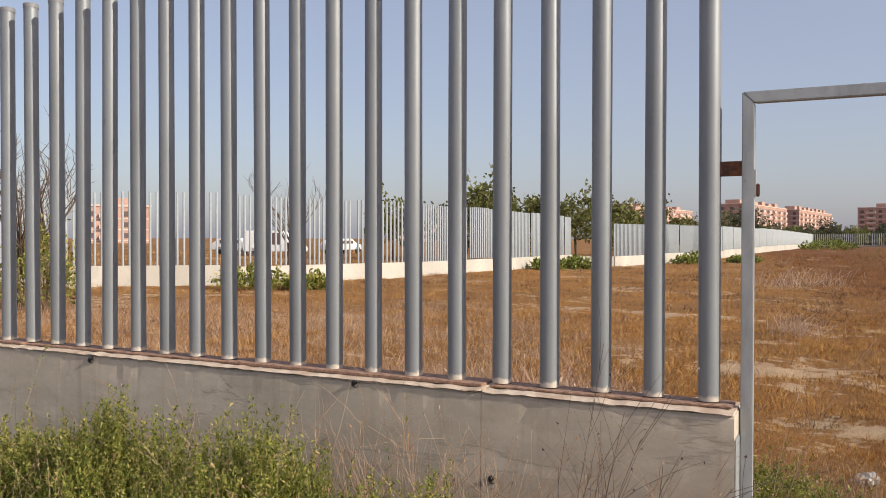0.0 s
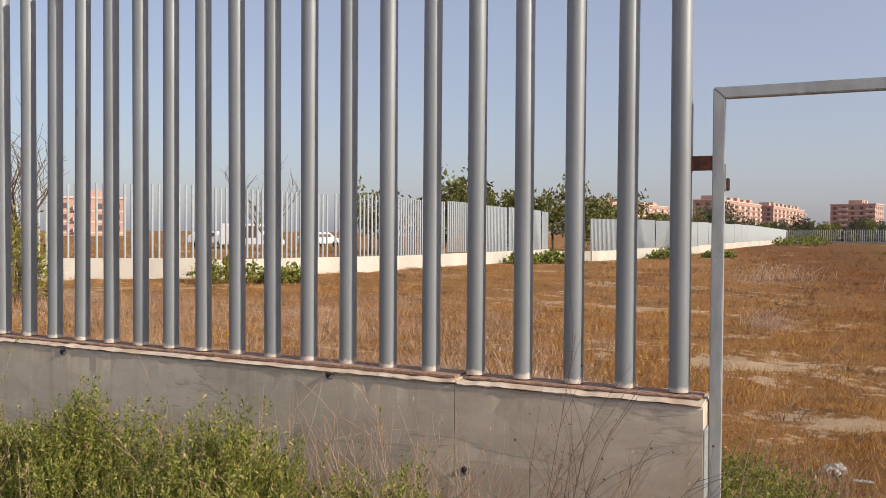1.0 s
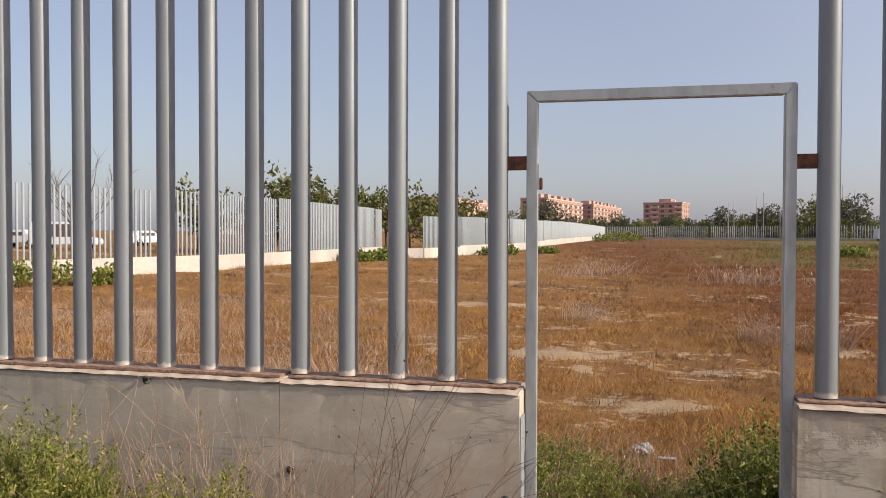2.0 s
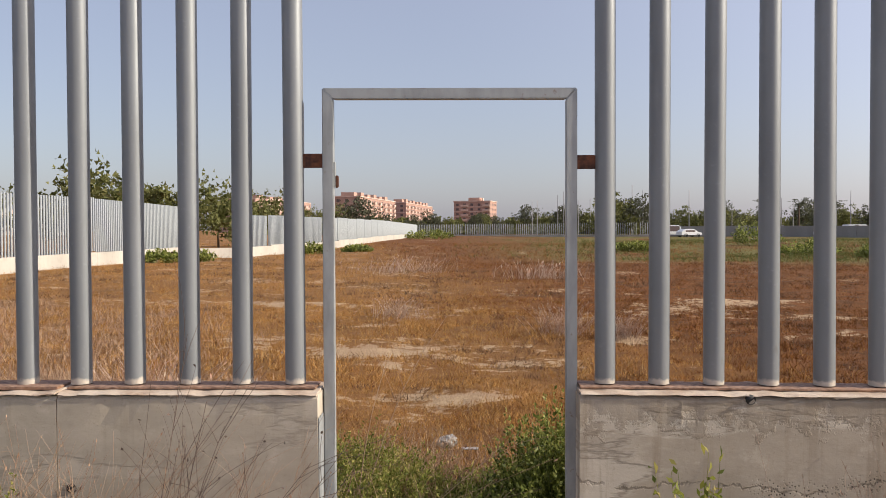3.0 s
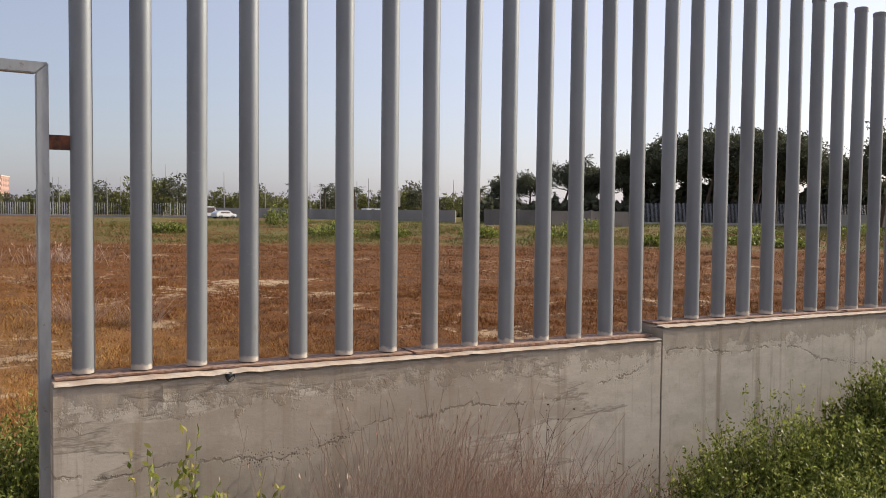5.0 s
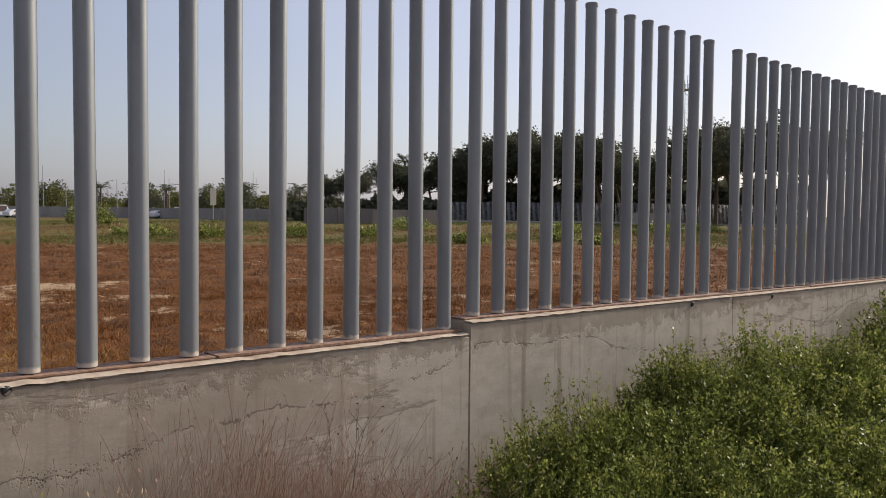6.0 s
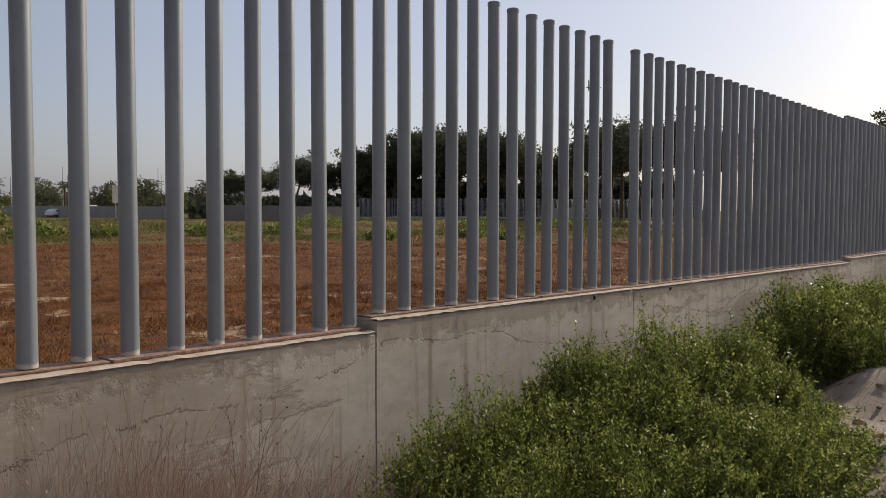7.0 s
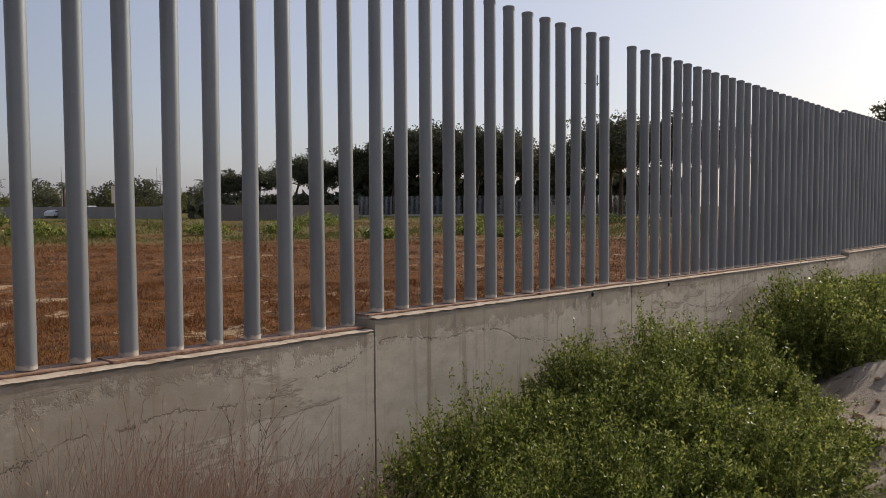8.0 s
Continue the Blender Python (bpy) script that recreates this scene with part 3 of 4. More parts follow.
def bush(name, label, category, domes, shoots, per_shoot, leaf, material, stem_material, seed, bend=0.15, thin=0.0025, from_t=0.25, group="", ymax=2.97, flare=0.3, ragged=0.12, clump=0, clump_size=0.09):
    """A leafy plant: shoots rising from the feet of some domes (x, y, rx, ry, height), leaves along them."""
    rng = np.random.default_rng(seed)
    pick = rng.choice(len(domes), shoots, p=np.array([d[2] * d[3] * d[4] for d in domes]) / sum(d[2] * d[3] * d[4] for d in domes))
    D = np.array(domes)[pick]
    a, q = rng.uniform(0, 2 * math.pi, shoots), np.sqrt(rng.uniform(0, 1, shoots))
    off = np.zeros((shoots, 2))
    if clump:
        sel = rng.integers(0, shoots // clump, shoots)
        a, q, D = a[sel], q[sel], D[sel]
        off = rng.normal(size=(shoots, 2)) * clump_size
    ox, oy = np.cos(a) * q, np.sin(a) * q
    base = np.zeros((shoots, 3))
    base[:, 0], base[:, 1] = D[:, 0] + ox * D[:, 2] * 0.7, D[:, 1] + oy * D[:, 3] * 0.7
    base[:, 1] = np.minimum(base[:, 1], ymax)
    base[:, 2] = ground_at(base[:, :2]) - 0.02
    tip = base.copy()
    loose = 0.02 if clump else 0.07
    tip[:, 0] += ox * D[:, 2] * flare + rng.normal(size=shoots) * loose + off[:, 0]
    tip[:, 1] += oy * D[:, 3] * flare + rng.normal(size=shoots) * loose + off[:, 1]
    lump = np.array([noise.noise((float(x) * 2.3, float(y) * 2.3, seed)) for x, y in tip[:, :2]])
    tip[:, 2] += D[:, 4] * np.sqrt(np.maximum(0.06, 1 - q ** 2 * 0.92)) * (0.86 + 0.22 * lump + ragged * rng.normal(size=shoots))
    tip[:, 2] -= 0.4 * (off ** 2).sum(1) / clump_size
    tip[:, 1] = np.minimum(tip[:, 1], ymax + 0.02)
    tip[:, 2] = np.maximum(tip[:, 2], base[:, 2] + 0.08)
    cx, cy = float(np.mean(base[:, 0])), float(np.mean(base[:, 1]))
    org = np.array([cx, cy, ground_z(cx, cy)])
    pts = curve_points(base - org, tip - org, bend, rng, 4)
    b = thing(name, label, category, tuple(org), group)
    part("stem_tangle", stem_mesh("stem_tangle", pts, np.full(shoots, thin), np.full(shoots, thin * 0.4), stem_material), None, b)
    m = shoots * per_shoot
    who = np.repeat(np.arange(shoots), per_shoot)
    t = from_t + (1 - from_t) * rng.uniform(0, 1, m) ** 0.75
    f = t * 3
    k = np.minimum(f.astype(int), 2)
    w = (f - k)[:, None]
    pos = pts[who, k] * (1 - w) + pts[who, k + 1] * w
    way = unit(pts[who, k + 1] - pts[who, k]) * 0.5 + rng.normal(size=(m, 3)) * 0.6
    way[:, 2] += 0.15
    ln = leaf[0] * rng.uniform(0.55, 1.25, m)
    part("foliage", leaf_mesh("foliage", pos + rng.normal(size=(m, 3)) * leaf[0] * 0.25, way, ln, ln * leaf[1], rng, material), None, b)
    return b


def dry_weed(name, label, foot, height, lean, stems, twigs, seed, material, r=0.0022, spread=0.1, ymax=2.985, seeds=0):
    """A dead branching weed: main stems from one foot, thinner twigs forking from them, a few seed heads."""
    rng = np.random.default_rng(seed)
    base = np.zeros((stems, 3))
    base[:, :2] = rng.normal(size=(stems, 2)) * spread * 0.4
    tip = base + np.stack([lean[0] + rng.normal(size=stems) * spread * 2.2, lean[1] + rng.normal(size=stems) * spread * 0.8,
                           height * rng.uniform(0.6, 1.05, stems)], 1)
    lim = ymax - foot[1]
    tip[:, 1] = np.minimum(tip[:, 1], lim)
    base[:, 1] = np.minimum(base[:, 1], lim)
    gz = ground_z(*foot)
    b = thing(name, label, "dry weed", (*foot, gz), "dead weeds along the wall")
    pts = curve_points(base, tip, 0.1, rng, 6)
    pts[:, :, 1] = np.minimum(pts[:, :, 1], lim)
    part("stalk_cluster", stem_mesh("stalk_cluster", pts, np.full(stems, r), np.full(stems, r * 0.45), material), None, b)
    m = stems * twigs
    who = np.repeat(np.arange(stems), twigs)
    t = rng.uniform(0.2, 0.98, m) * 5
    k = np.minimum(t.astype(int), 4)
    w = (t - k)[:, None]
    p0 = pts[who, k] * (1 - w) + pts[who, k + 1] * w
    d = unit(pts[who, k + 1] - pts[who, k])
    way = unit(d * 0.9 + rng.normal(size=(m, 3)) * np.array([0.6, 0.35, 0.35]))
    ln = height * rng.uniform(0.08, 0.32, m)[:, None]
    p1 = p0 + way * ln
    p1[:, 1] = np.minimum(p1[:, 1], lim)
    tw = curve_points(p0, p1, 0.08, rng, 4)
    tw[:, :, 1] = np.minimum(tw[:, :, 1], lim)
    part("twig_tangle", stem_mesh("twig_tangle", tw, np.full(m, r * 0.5), np.full(m, r * 0.25), material), None, b)
    if seeds:
        s = rng.choice(m, min(m, seeds), replace=False)
        part("seed_fluff", leaf_mesh("seed_fluff", tw[s, -1], rng.normal(size=(len(s), 3)), np.full(len(s), 0.012), np.full(len(s), 0.009), rng, material), None, b)
    return b


def grass_clump(name, label, spots, n, height, material, seed, lean=0.25, r=0.0012, category="dry grass", ymax=2.98, group=""):
    """A clump of thin dry stems."""
    rng = np.random.default_rng(seed)
    S = np.array(spots)[rng.integers(0, len(spots), n)]
    base = np.zeros((n, 3))
    base[:, 0], base[:, 1] = S[:, 0] + rng.normal(size=n) * S[:, 2], S[:, 1] + rng.normal(size=n) * S[:, 3]
    base[:, 1] = np.minimum(base[:, 1], ymax)
    base[:, 2] = ground_at(base[:, :2]) - 0.01
    h = height * rng.uniform(0.35, 1.05, n) * S[:, 4]
    tip = base + np.stack([rng.normal(size=n) * lean * h + 0.12 * h, rng.normal(size=n) * lean * 0.8 * h, h], 1)
    tip[:, 1] = np.minimum(tip[:, 1], ymax)
    org = np.array([float(base[:, 0].mean()), float(base[:, 1].mean()), 0])
    org[2] = ground_z(org[0], org[1])
    b = thing(name, label, category, tuple(org), group)
    part("stem_tangle", stem_mesh("stem_tangle", curve_points(base - org, tip - org, 0.08, rng, 5), np.full(n, r), np.full(n, r * 0.5), material), None, b)
    q = rng.choice(n, n // 2, replace=False)
    size = np.full(len(q), r * 14) * rng.uniform(0.6, 1.4, len(q))
    part("seed_fluff", leaf_mesh("seed_fluff", (tip - org)[q] - np.array([0, 0, 0.01]), (tip - base)[q] + rng.normal(size=(len(q), 3)) * 0.1, size, size * 0.3, rng, material), None, b)
    return b


# along the grey wall
bush("weed_patch", "dense light green weeds with yellowing tips against the grey wall", "weeds",
     [(-4.1, 2.4, 0.8, 0.5, 0.92), (-3.3, 2.4, 0.7, 0.5, 0.88), (-2.6, 2.45, 0.6, 0.48, 0.98), (-2.1, 2.4, 0.5, 0.45, 0.98), (-1.75, 2.4, 0.45, 0.45, 0.96), (-1.35, 2.4, 0.45, 0.42, 0.9), (-2.5, 1.8, 1.3, 0.5, 0.8)],
     10000, 40, (0.0175, 0.4), M_WEED, M_WEED, 11, 0.1, 0.0012, 0.6, ragged=0.06, clump=24, clump_size=0.08)
bush("tall_weed", "thin taller green shoots standing out of the weeds", "weeds",
     [(-2.3, 2.6, 0.6, 0.25, 1.16), (-3.6, 2.6, 0.7, 0.25, 1.12), (-2.9, 2.5, 0.6, 0.25, 1.12), (-1.5, 2.5, 0.4, 0.2, 1.0)], 45, 16, (0.026, 0.32), M_WEED, M_DRY, 15, 0.1, 0.0016, 0.45, ragged=0.16)
grass_clump("dry_grass_clump", "yellowed dry stems mixed into the green weeds", [(-2.2, 2.0, 0.5, 0.25, 1.0), (-1.7, 2.1, 0.3, 0.2, 1.0), (-3.0, 1.9, 0.6, 0.25, 1.0)], 260, 0.86, M_STRAW, 16, 0.3)
grass_clump("dry_grass_clump", "pale dry grass stems among the weeds", [(-1.5, 2.55, 0.35, 0.12, 1.0), (-2.6, 2.5, 0.6, 0.15, 1.0)], 260, 0.85, M_STRAW, 12, 0.3)
grass_clump("dry_grass_clump", "tangle of pale pinkish dry stems against the wall", [(-1.3, 2.62, 0.3, 0.1, 1.0), (-0.9, 2.6, 0.3, 0.1, 0.9), (-0.6, 2.65, 0.15, 0.08, 0.9)], 700, 0.84, M_STRAW, 13, 0.5)
dry_weed("dry_weed", "tall dead brown weed with fine forked twigs", (-0.98, 2.62), 1.18, (0.10, 0.05), 4, 12, 21, M_DARKTWIG, 0.002, 0.07, seeds=24)
dry_weed("dry_weed", "tall dead brown weed with fine forked twigs", (-0.80, 2.5), 1.3, (0.05, 0.1), 3, 14, 22, M_DARKTWIG, 0.0024, 0.05, seeds=30)
dry_weed("dry_weed", "dead weed leaning far over beside the gate", (-0.78, 2.55), 1.02, (0.34, 0.1), 4, 9, 23, M_DARKTWIG, 0.002, 0.1, seeds=20)
dry_weed("dry_weed", "pale dead branching weed against the wall", (-1.35, 2.6), 0.95, (0.05, 0.05), 8, 16, 24, M_STRAW, 0.002, 0.15)
for wx, wh, ws in ((-1.6, 0.85, 26), (-1.15, 0.9, 27), (-0.6, 0.85, 28), (-2.3, 0.95, 29)):
    dry_weed("dry_weed", "pale dead weed with many fine twigs", (wx, 2.66), wh, (0.06, 0.08), 9, 15, ws, M_STRAW, 0.0016, 0.16)
dry_weed("dry_weed", "pale dead branching weed against the wall", (-1.9, 2.6), 1.05, (0.12, 0.1), 6, 12, 25, M_STRAW, 0.002, 0.15)

# in the gate opening
bush("gate_weeds", "low green weeds growing in the gate opening", "weeds",
     [(-0.25, 4.3, 0.5, 0.5, 0.42), (0.15, 4.2, 0.5, 0.5, 0.34), (-0.55, 4.7, 0.5, 0.6, 0.42), (0.4, 4.7, 0.5, 0.5, 0.3)], 1700, 20, (0.025, 0.36), M_WEED, M_WEED, 31, 0.1, 0.0016, 0.1, ymax=5.4)
bush("gate_shrub", "dark green leafy shrub growing behind the gate post", "shrub",
     [(0.62, 4.3, 0.34, 0.4, 0.72), (0.36, 4.2, 0.3, 0.35, 0.42)], 700, 30, (0.026, 0.5), M_BUSH, M_BUSH, 32, 0.1, 0.002, 0.1, ymax=5.4)
grass_clump("yellow_grass", "low yellow dry grass in the gate opening", [(-0.25, 5.0, 0.35, 0.3, 1.0), (0.3, 5.2, 0.4, 0.35, 0.7), (-0.1, 4.5, 0.4, 0.3, 1.1)], 1500, 0.3, M_STRAW, 34, 0.3, 0.0018, "dry grass", 6.2)
dry_weed("dry_weed", "pale bent dry stalk beside the gate post", (-0.45, 4.2), 1.35, (0.35, 0.1), 2, 2, 33, M_STRAW, 0.003, 0.05, ymax=9)

# along the stained wall
bush("leafy_weed", "small sparse leafy weed at the wall foot", "weeds", [(1.0, 2.74, 0.36, 0.16, 0.74), (0.85, 2.76, 0.16, 0.1, 0.84)], 130, 20, (0.036, 0.42), M_WEED, M_WEED, 41, 0.05, 0.002, 0.45)
grass_clump("dry_grass_clump", "dense clump of thin reddish grey dry stems", [(1.7, 2.72, 0.22, 0.09, 1.0), (1.45, 2.6, 0.2, 0.12, 0.8), (2.0, 2.7, 0.25, 0.1, 0.75)], 2100, 0.84, M_RED, 42, 0.24, 0.0013)
grass_clump("dry_grass_clump", "low russet dry weeds at the wall foot", [(2.35, 2.6, 0.25, 0.14, 1.0), (2.8, 2.55, 0.3, 0.15, 0.9), (1.9, 2.4, 0.4, 0.15, 0.8)], 1700, 0.5, M_RED, 43, 0.4, 0.0014)
dry_weed("dry_weed", "dead stalk with dark seed heads against the wall", (2.3, 2.75), 0.64, (0.12, 0.05), 3, 8, 44, M_DARKTWIG, 0.002, 0.05, seeds=20)
dry_weed("dry_weed", "short dead stalks in front of the stained wall", (2.8, 2.75), 0.5, (0.06, 0.05), 5, 7, 45, M_DARKTWIG, 0.0016, 0.12, seeds=12)
bush("green_bush", "large dense green bush against the stained wall", "bush",
     [(5.35, 2.25, 0.95, 0.72, 1.06), (4.6, 2.35, 0.7, 0.6, 0.94), (4.05, 2.4, 0.5, 0.5, 0.74), (6.1, 2.2, 0.6, 0.55, 0.62), (6.6, 2.0, 0.45, 0.45, 0.4), (5.4, 1.6, 0.9, 0.45, 0.54), (4.6, 1.6, 0.9, 0.6, 0.66)],
     7200, 32, (0.023, 0.5), M_BUSH, M_BUSH, 51, 0.12, 0.0018, 0.4, ragged=0.06, clump=30, clump_size=0.1)
bush("low_bush", "lower green bush spreading from the large one along the wall", "bush",
     [(3.6, 2.5, 0.42, 0.42, 0.82), (3.15, 2.5, 0.42, 0.4, 0.62), (3.8, 1.9, 0.7, 0.6, 0.68), (3.1, 2.0, 0.6, 0.5, 0.52), (2.75, 2.4, 0.4, 0.4, 0.46)], 3800, 24, (0.021, 0.45), M_BUSH, M_BUSH, 52, 0.1, 0.0015, 0.3, ragged=0.1, clump=22, clump_size=0.08)
bush("green_bush", "round green bush against the wall farther along", "bush",
     [(8.45, 2.4, 0.7, 0.6, 1.16), (9.5, 2.3, 0.9, 0.7, 1.06), (10.5, 2.2, 0.9, 0.75, 0.92), (8.4, 2.0, 0.5, 0.45, 0.6)], 3000, 26, (0.034, 0.5), M_BUSH, M_BUSH, 53, 0.12, 0.0022, 0.35, ragged=0.06, clump=26, clump_size=0.12)
bush("green_bush", "green bush beside the raised far wall", "bush", [(14.2, 2.2, 1.3, 0.75, 1.05)], 900, 22, (0.05, 0.5), M_BUSH, M_BUSH, 54, 0.12, 0.0022, 0.25)


# ---- the field's growth ----
def tufts(name, label, rings, material, seed, keep, tall):
    """Low dry growth over the field, in rings (r0, r1, count, blades, size)."""
    rng = np.random.default_rng(seed)
    P, W, L, B = [], [], [], []
    for r0, r1, count, blades, size in rings:
        r = np.sqrt(rng.uniform(r0 ** 2, r1 ** 2, count))
        a = rng.uniform(radians(-60), radians(84), count)
        x, y = r * np.sin(a), r * np.cos(a)
        ok = [yy > 3.5 and keep(xx, yy, rng) for xx, yy in zip(x, y)]
        x, y = x[ok], y[ok]
        z = ground_at(zip(x, y))
        n = len(x)
        h = size * rng.uniform(0.5, 1.2, n) * np.array([tall(xx, yy) for xx, yy in zip(x, y)])
        for _ in range(blades):
            P.append(np.stack([x + rng.normal(size=n) * size * 0.45, y + rng.normal(size=n) * size * 0.45, z - 0.01], 1))
            W.append(np.stack([rng.normal(size=n) * 0.6, rng.normal(size=n) * 0.6, np.full(n, 0.9)], 1))
            L.append(h * rng.uniform(0.5, 1.15, n))
            B.append(np.full(n, min(size * 0.06, 0.006) if size < 0.22 else size * 0.05))
    P, W, L, B = (np.concatenate(q) for q in (P, W, L, B))
    me = leaf_mesh(name, P, W, L, B, rng, material, True)
    return tagged(new(name, me), label, "dry grass", kind="stuff")


def on_litter(x, y, rng):
    return litter(x, y) + rng.normal() * 0.1 > 0.46 and red_backlit(x, y) < rng.uniform() + 0.05


def on_red(x, y, rng):
    return litter(x, y) + rng.normal() * 0.1 > 0.46 and red_backlit(x, y) > rng.uniform()


def strawy(x, y, rng):
    return smooth(-0.5, -3.5, x + 0.25 * (y - 4)) * smooth(19, 9, y) * 1.4 > rng.uniform()


def grassy(x, y, rng):
    g = greenness(x, y)
    return g * 2.0 * max(0, noise.noise((x * 0.07, y * 0.1, 2)) + 0.16) > rng.uniform()


FIELD_RINGS = [(3.5, 9, 20000, 11, 0.07), (9, 18, 24000, 9, 0.1), (18, 40, 24000, 7, 0.16), (40, 90, 12000, 6, 0.27)]
tufts("red_tufts", "low red-brown dried plants of the field, darkened for backlit shade", FIELD_RINGS, M_RED_BACKLIT, 65, on_red, lambda x, y: 1.1 + 1.1 * noise.noise((x * 0.7, y * 0.7, 4)))
tufts("rust_tufts", "low rust-orange dried plants covering the field", FIELD_RINGS,
      M_TUFT, 61, on_litter, lambda x, y: 1.1 + 1.1 * noise.noise((x * 0.7, y * 0.7, 4)))
tufts("brown_tufts", "scattered darker brown matted clumps in the field", [(3.5, 9, 1500, 26, 0.13), (9, 18, 3000, 20, 0.16), (18, 40, 7000, 14, 0.24), (40, 80, 3500, 10, 0.4)],
      M_BROWN, 64, lambda x, y, rng: noise.noise((x * 0.4, y * 0.55, 15)) + rng.normal() * 0.1 > 0.16, lambda x, y: 0.8)
tufts("straw_tufts", "tangled pale dry grass behind the fence", [(3.5, 9, 10000, 15, 0.17), (9, 20, 12000, 12, 0.2)],
      M_STRAW, 62, strawy, lambda x, y: 1.3 + 1.0 * noise.noise((x * 0.7, y * 0.7, 5)))
tufts("green_grass", "patchy green and yellow grass far across the field", [(34, 60, 17000, 7, 0.36), (60, 125, 22000, 6, 0.55)],
      M_GRASS, 63, grassy, lambda x, y: 1.0 + 0.8 * noise.noise((x * 0.1, y * 0.1, 6)))


def field_bush(x, y, r, h, material, seed, label, n=70, leaf=0.16):
    return bush("field_bush", label, "bush", [(x, y, r, r, h)], n, 14, (leaf, 0.5), material, material, seed, 0.1, 0.006, 0.1, "bushes in the field", 900)


k = 0
for fx, fy, fr, fh in ((-16.4, 19.6, 1.3, 0.85), (-14.9, 20.3, 0.8, 0.6), (-13.6, 42.5, 1.0, 0.7), (-14.6, 40.5, 1.0, 0.6), (-10.3, 58, 1.6, 0.8), (-7.5, 62, 1.2, 0.5),
                       (-4.5, 130, 4.0, 1.6), (24, 47, 1.3, 0.8), (29, 44, 1.5, 0.8), (33, 42, 1.4, 0.7), (22, 52, 2.0, 0.9), (31, 31, 1.0, 0.6), (37, 30, 1.1, 0.6),
                       (50, 40, 1.8, 1.0), (64, 41, 2.2, 1.1), (74, 42, 2.0, 1.0), (47, 55, 2.4, 1.2), (13, 60, 1.5, 0.8), (26, 72, 2.2, 2.4), (36, 26.5, 1.0, 0.5)):
    k += 1
    field_bush(fx, fy, fr, fh, M_BUSH if k > 2 else M_WEED, 100 + k, "low green bush in the dry field", 90, 0.10 + 0.002 * fy)
for fx, fy, fr, fh in ((1.6, 12.2, 0.55, 0.5), (2.4, 11.8, 0.4, 0.35), (-2.2, 6.2, 0.35, 0.62), (-1.7, 5.9, 0.25, 0.5), (3.0, 26, 2.0, 0.5), (-2.0, 30, 2.5, 0.5), (-1.0, 14.5, 0.7, 0.35)):
    k += 1
    grass_clump("dead_shrub", "brown dead twiggy shrub in the field", [(fx, fy, fr * 0.35, fr * 0.3, 1.0)], 160, fh, M_RED, 100 + k, 0.5, 0.003 if fy < 20 else 0.008, "dead shrub", 900, "dead shrubs in the field")


# ---- litter ----
def plastic_bag():
    bm = bmesh.new()
    bmesh.ops.create_icosphere(bm, subdivisions=4, radius=1)
    for v in bm.verts:
        p = v.co.copy()
        q = 1 + 0.28 * noise.noise(p * 1.9) + 0.12 * noise.noise(p * 6)
        v.co = Vector((p.x * 0.075 * q, p.y * 0.06 * q, max(-0.01, p.z * 0.045 * q + 0.03)))
    b = tagged(new("plastic_bag", mesh_of("plastic_bag", bm, M_BAG)), "crumpled white plastic bag lying on the dry ground", "plastic bag")
    b.location = (0.0, 6.0, ground_z(0, 6) + 0.02)
    b.rotation_euler = (0, 0, 0.5)
    f = tagged(new("paper_scrap", mesh_of("paper_scrap", boxes((-0.06, 0.06, -0.03, 0.03, 0, 0.006), bevel=0.002), M_BAG)), "flat white paper scrap on the ground", "paper scrap")
    f.location = (0.16, 5.86, ground_z(0.16, 5.86) + 0.035)


plastic_bag()


def rocks():
    rng = random.Random(5)
    for _ in range(60):
        x, y = rng.uniform(4.7, 9.6), rng.uniform(0.3, 1.9)
        s = 0.02 + 0.07 * rng.uniform(0, 1) ** 2.5
        bm = bmesh.new()
        bmesh.ops.create_icosphere(bm, subdivisions=2, radius=1)
        ph = rng.uniform(0, 50)
        for v in bm.verts:
            v.co = v.co * s * (1 + 0.45 * noise.noise(v.co * 1.3 + Vector((ph, 0, 0))))
            v.co.z *= 0.6
        r = tagged(new("soil_clod", mesh_of("soil_clod", bm, M_SOIL)), "pale dry soil clod on the sandy mound", "clod", "clods on the mound")
        r.location = (x, y, ground_z(x, y) + s * 0.2)


rocks()


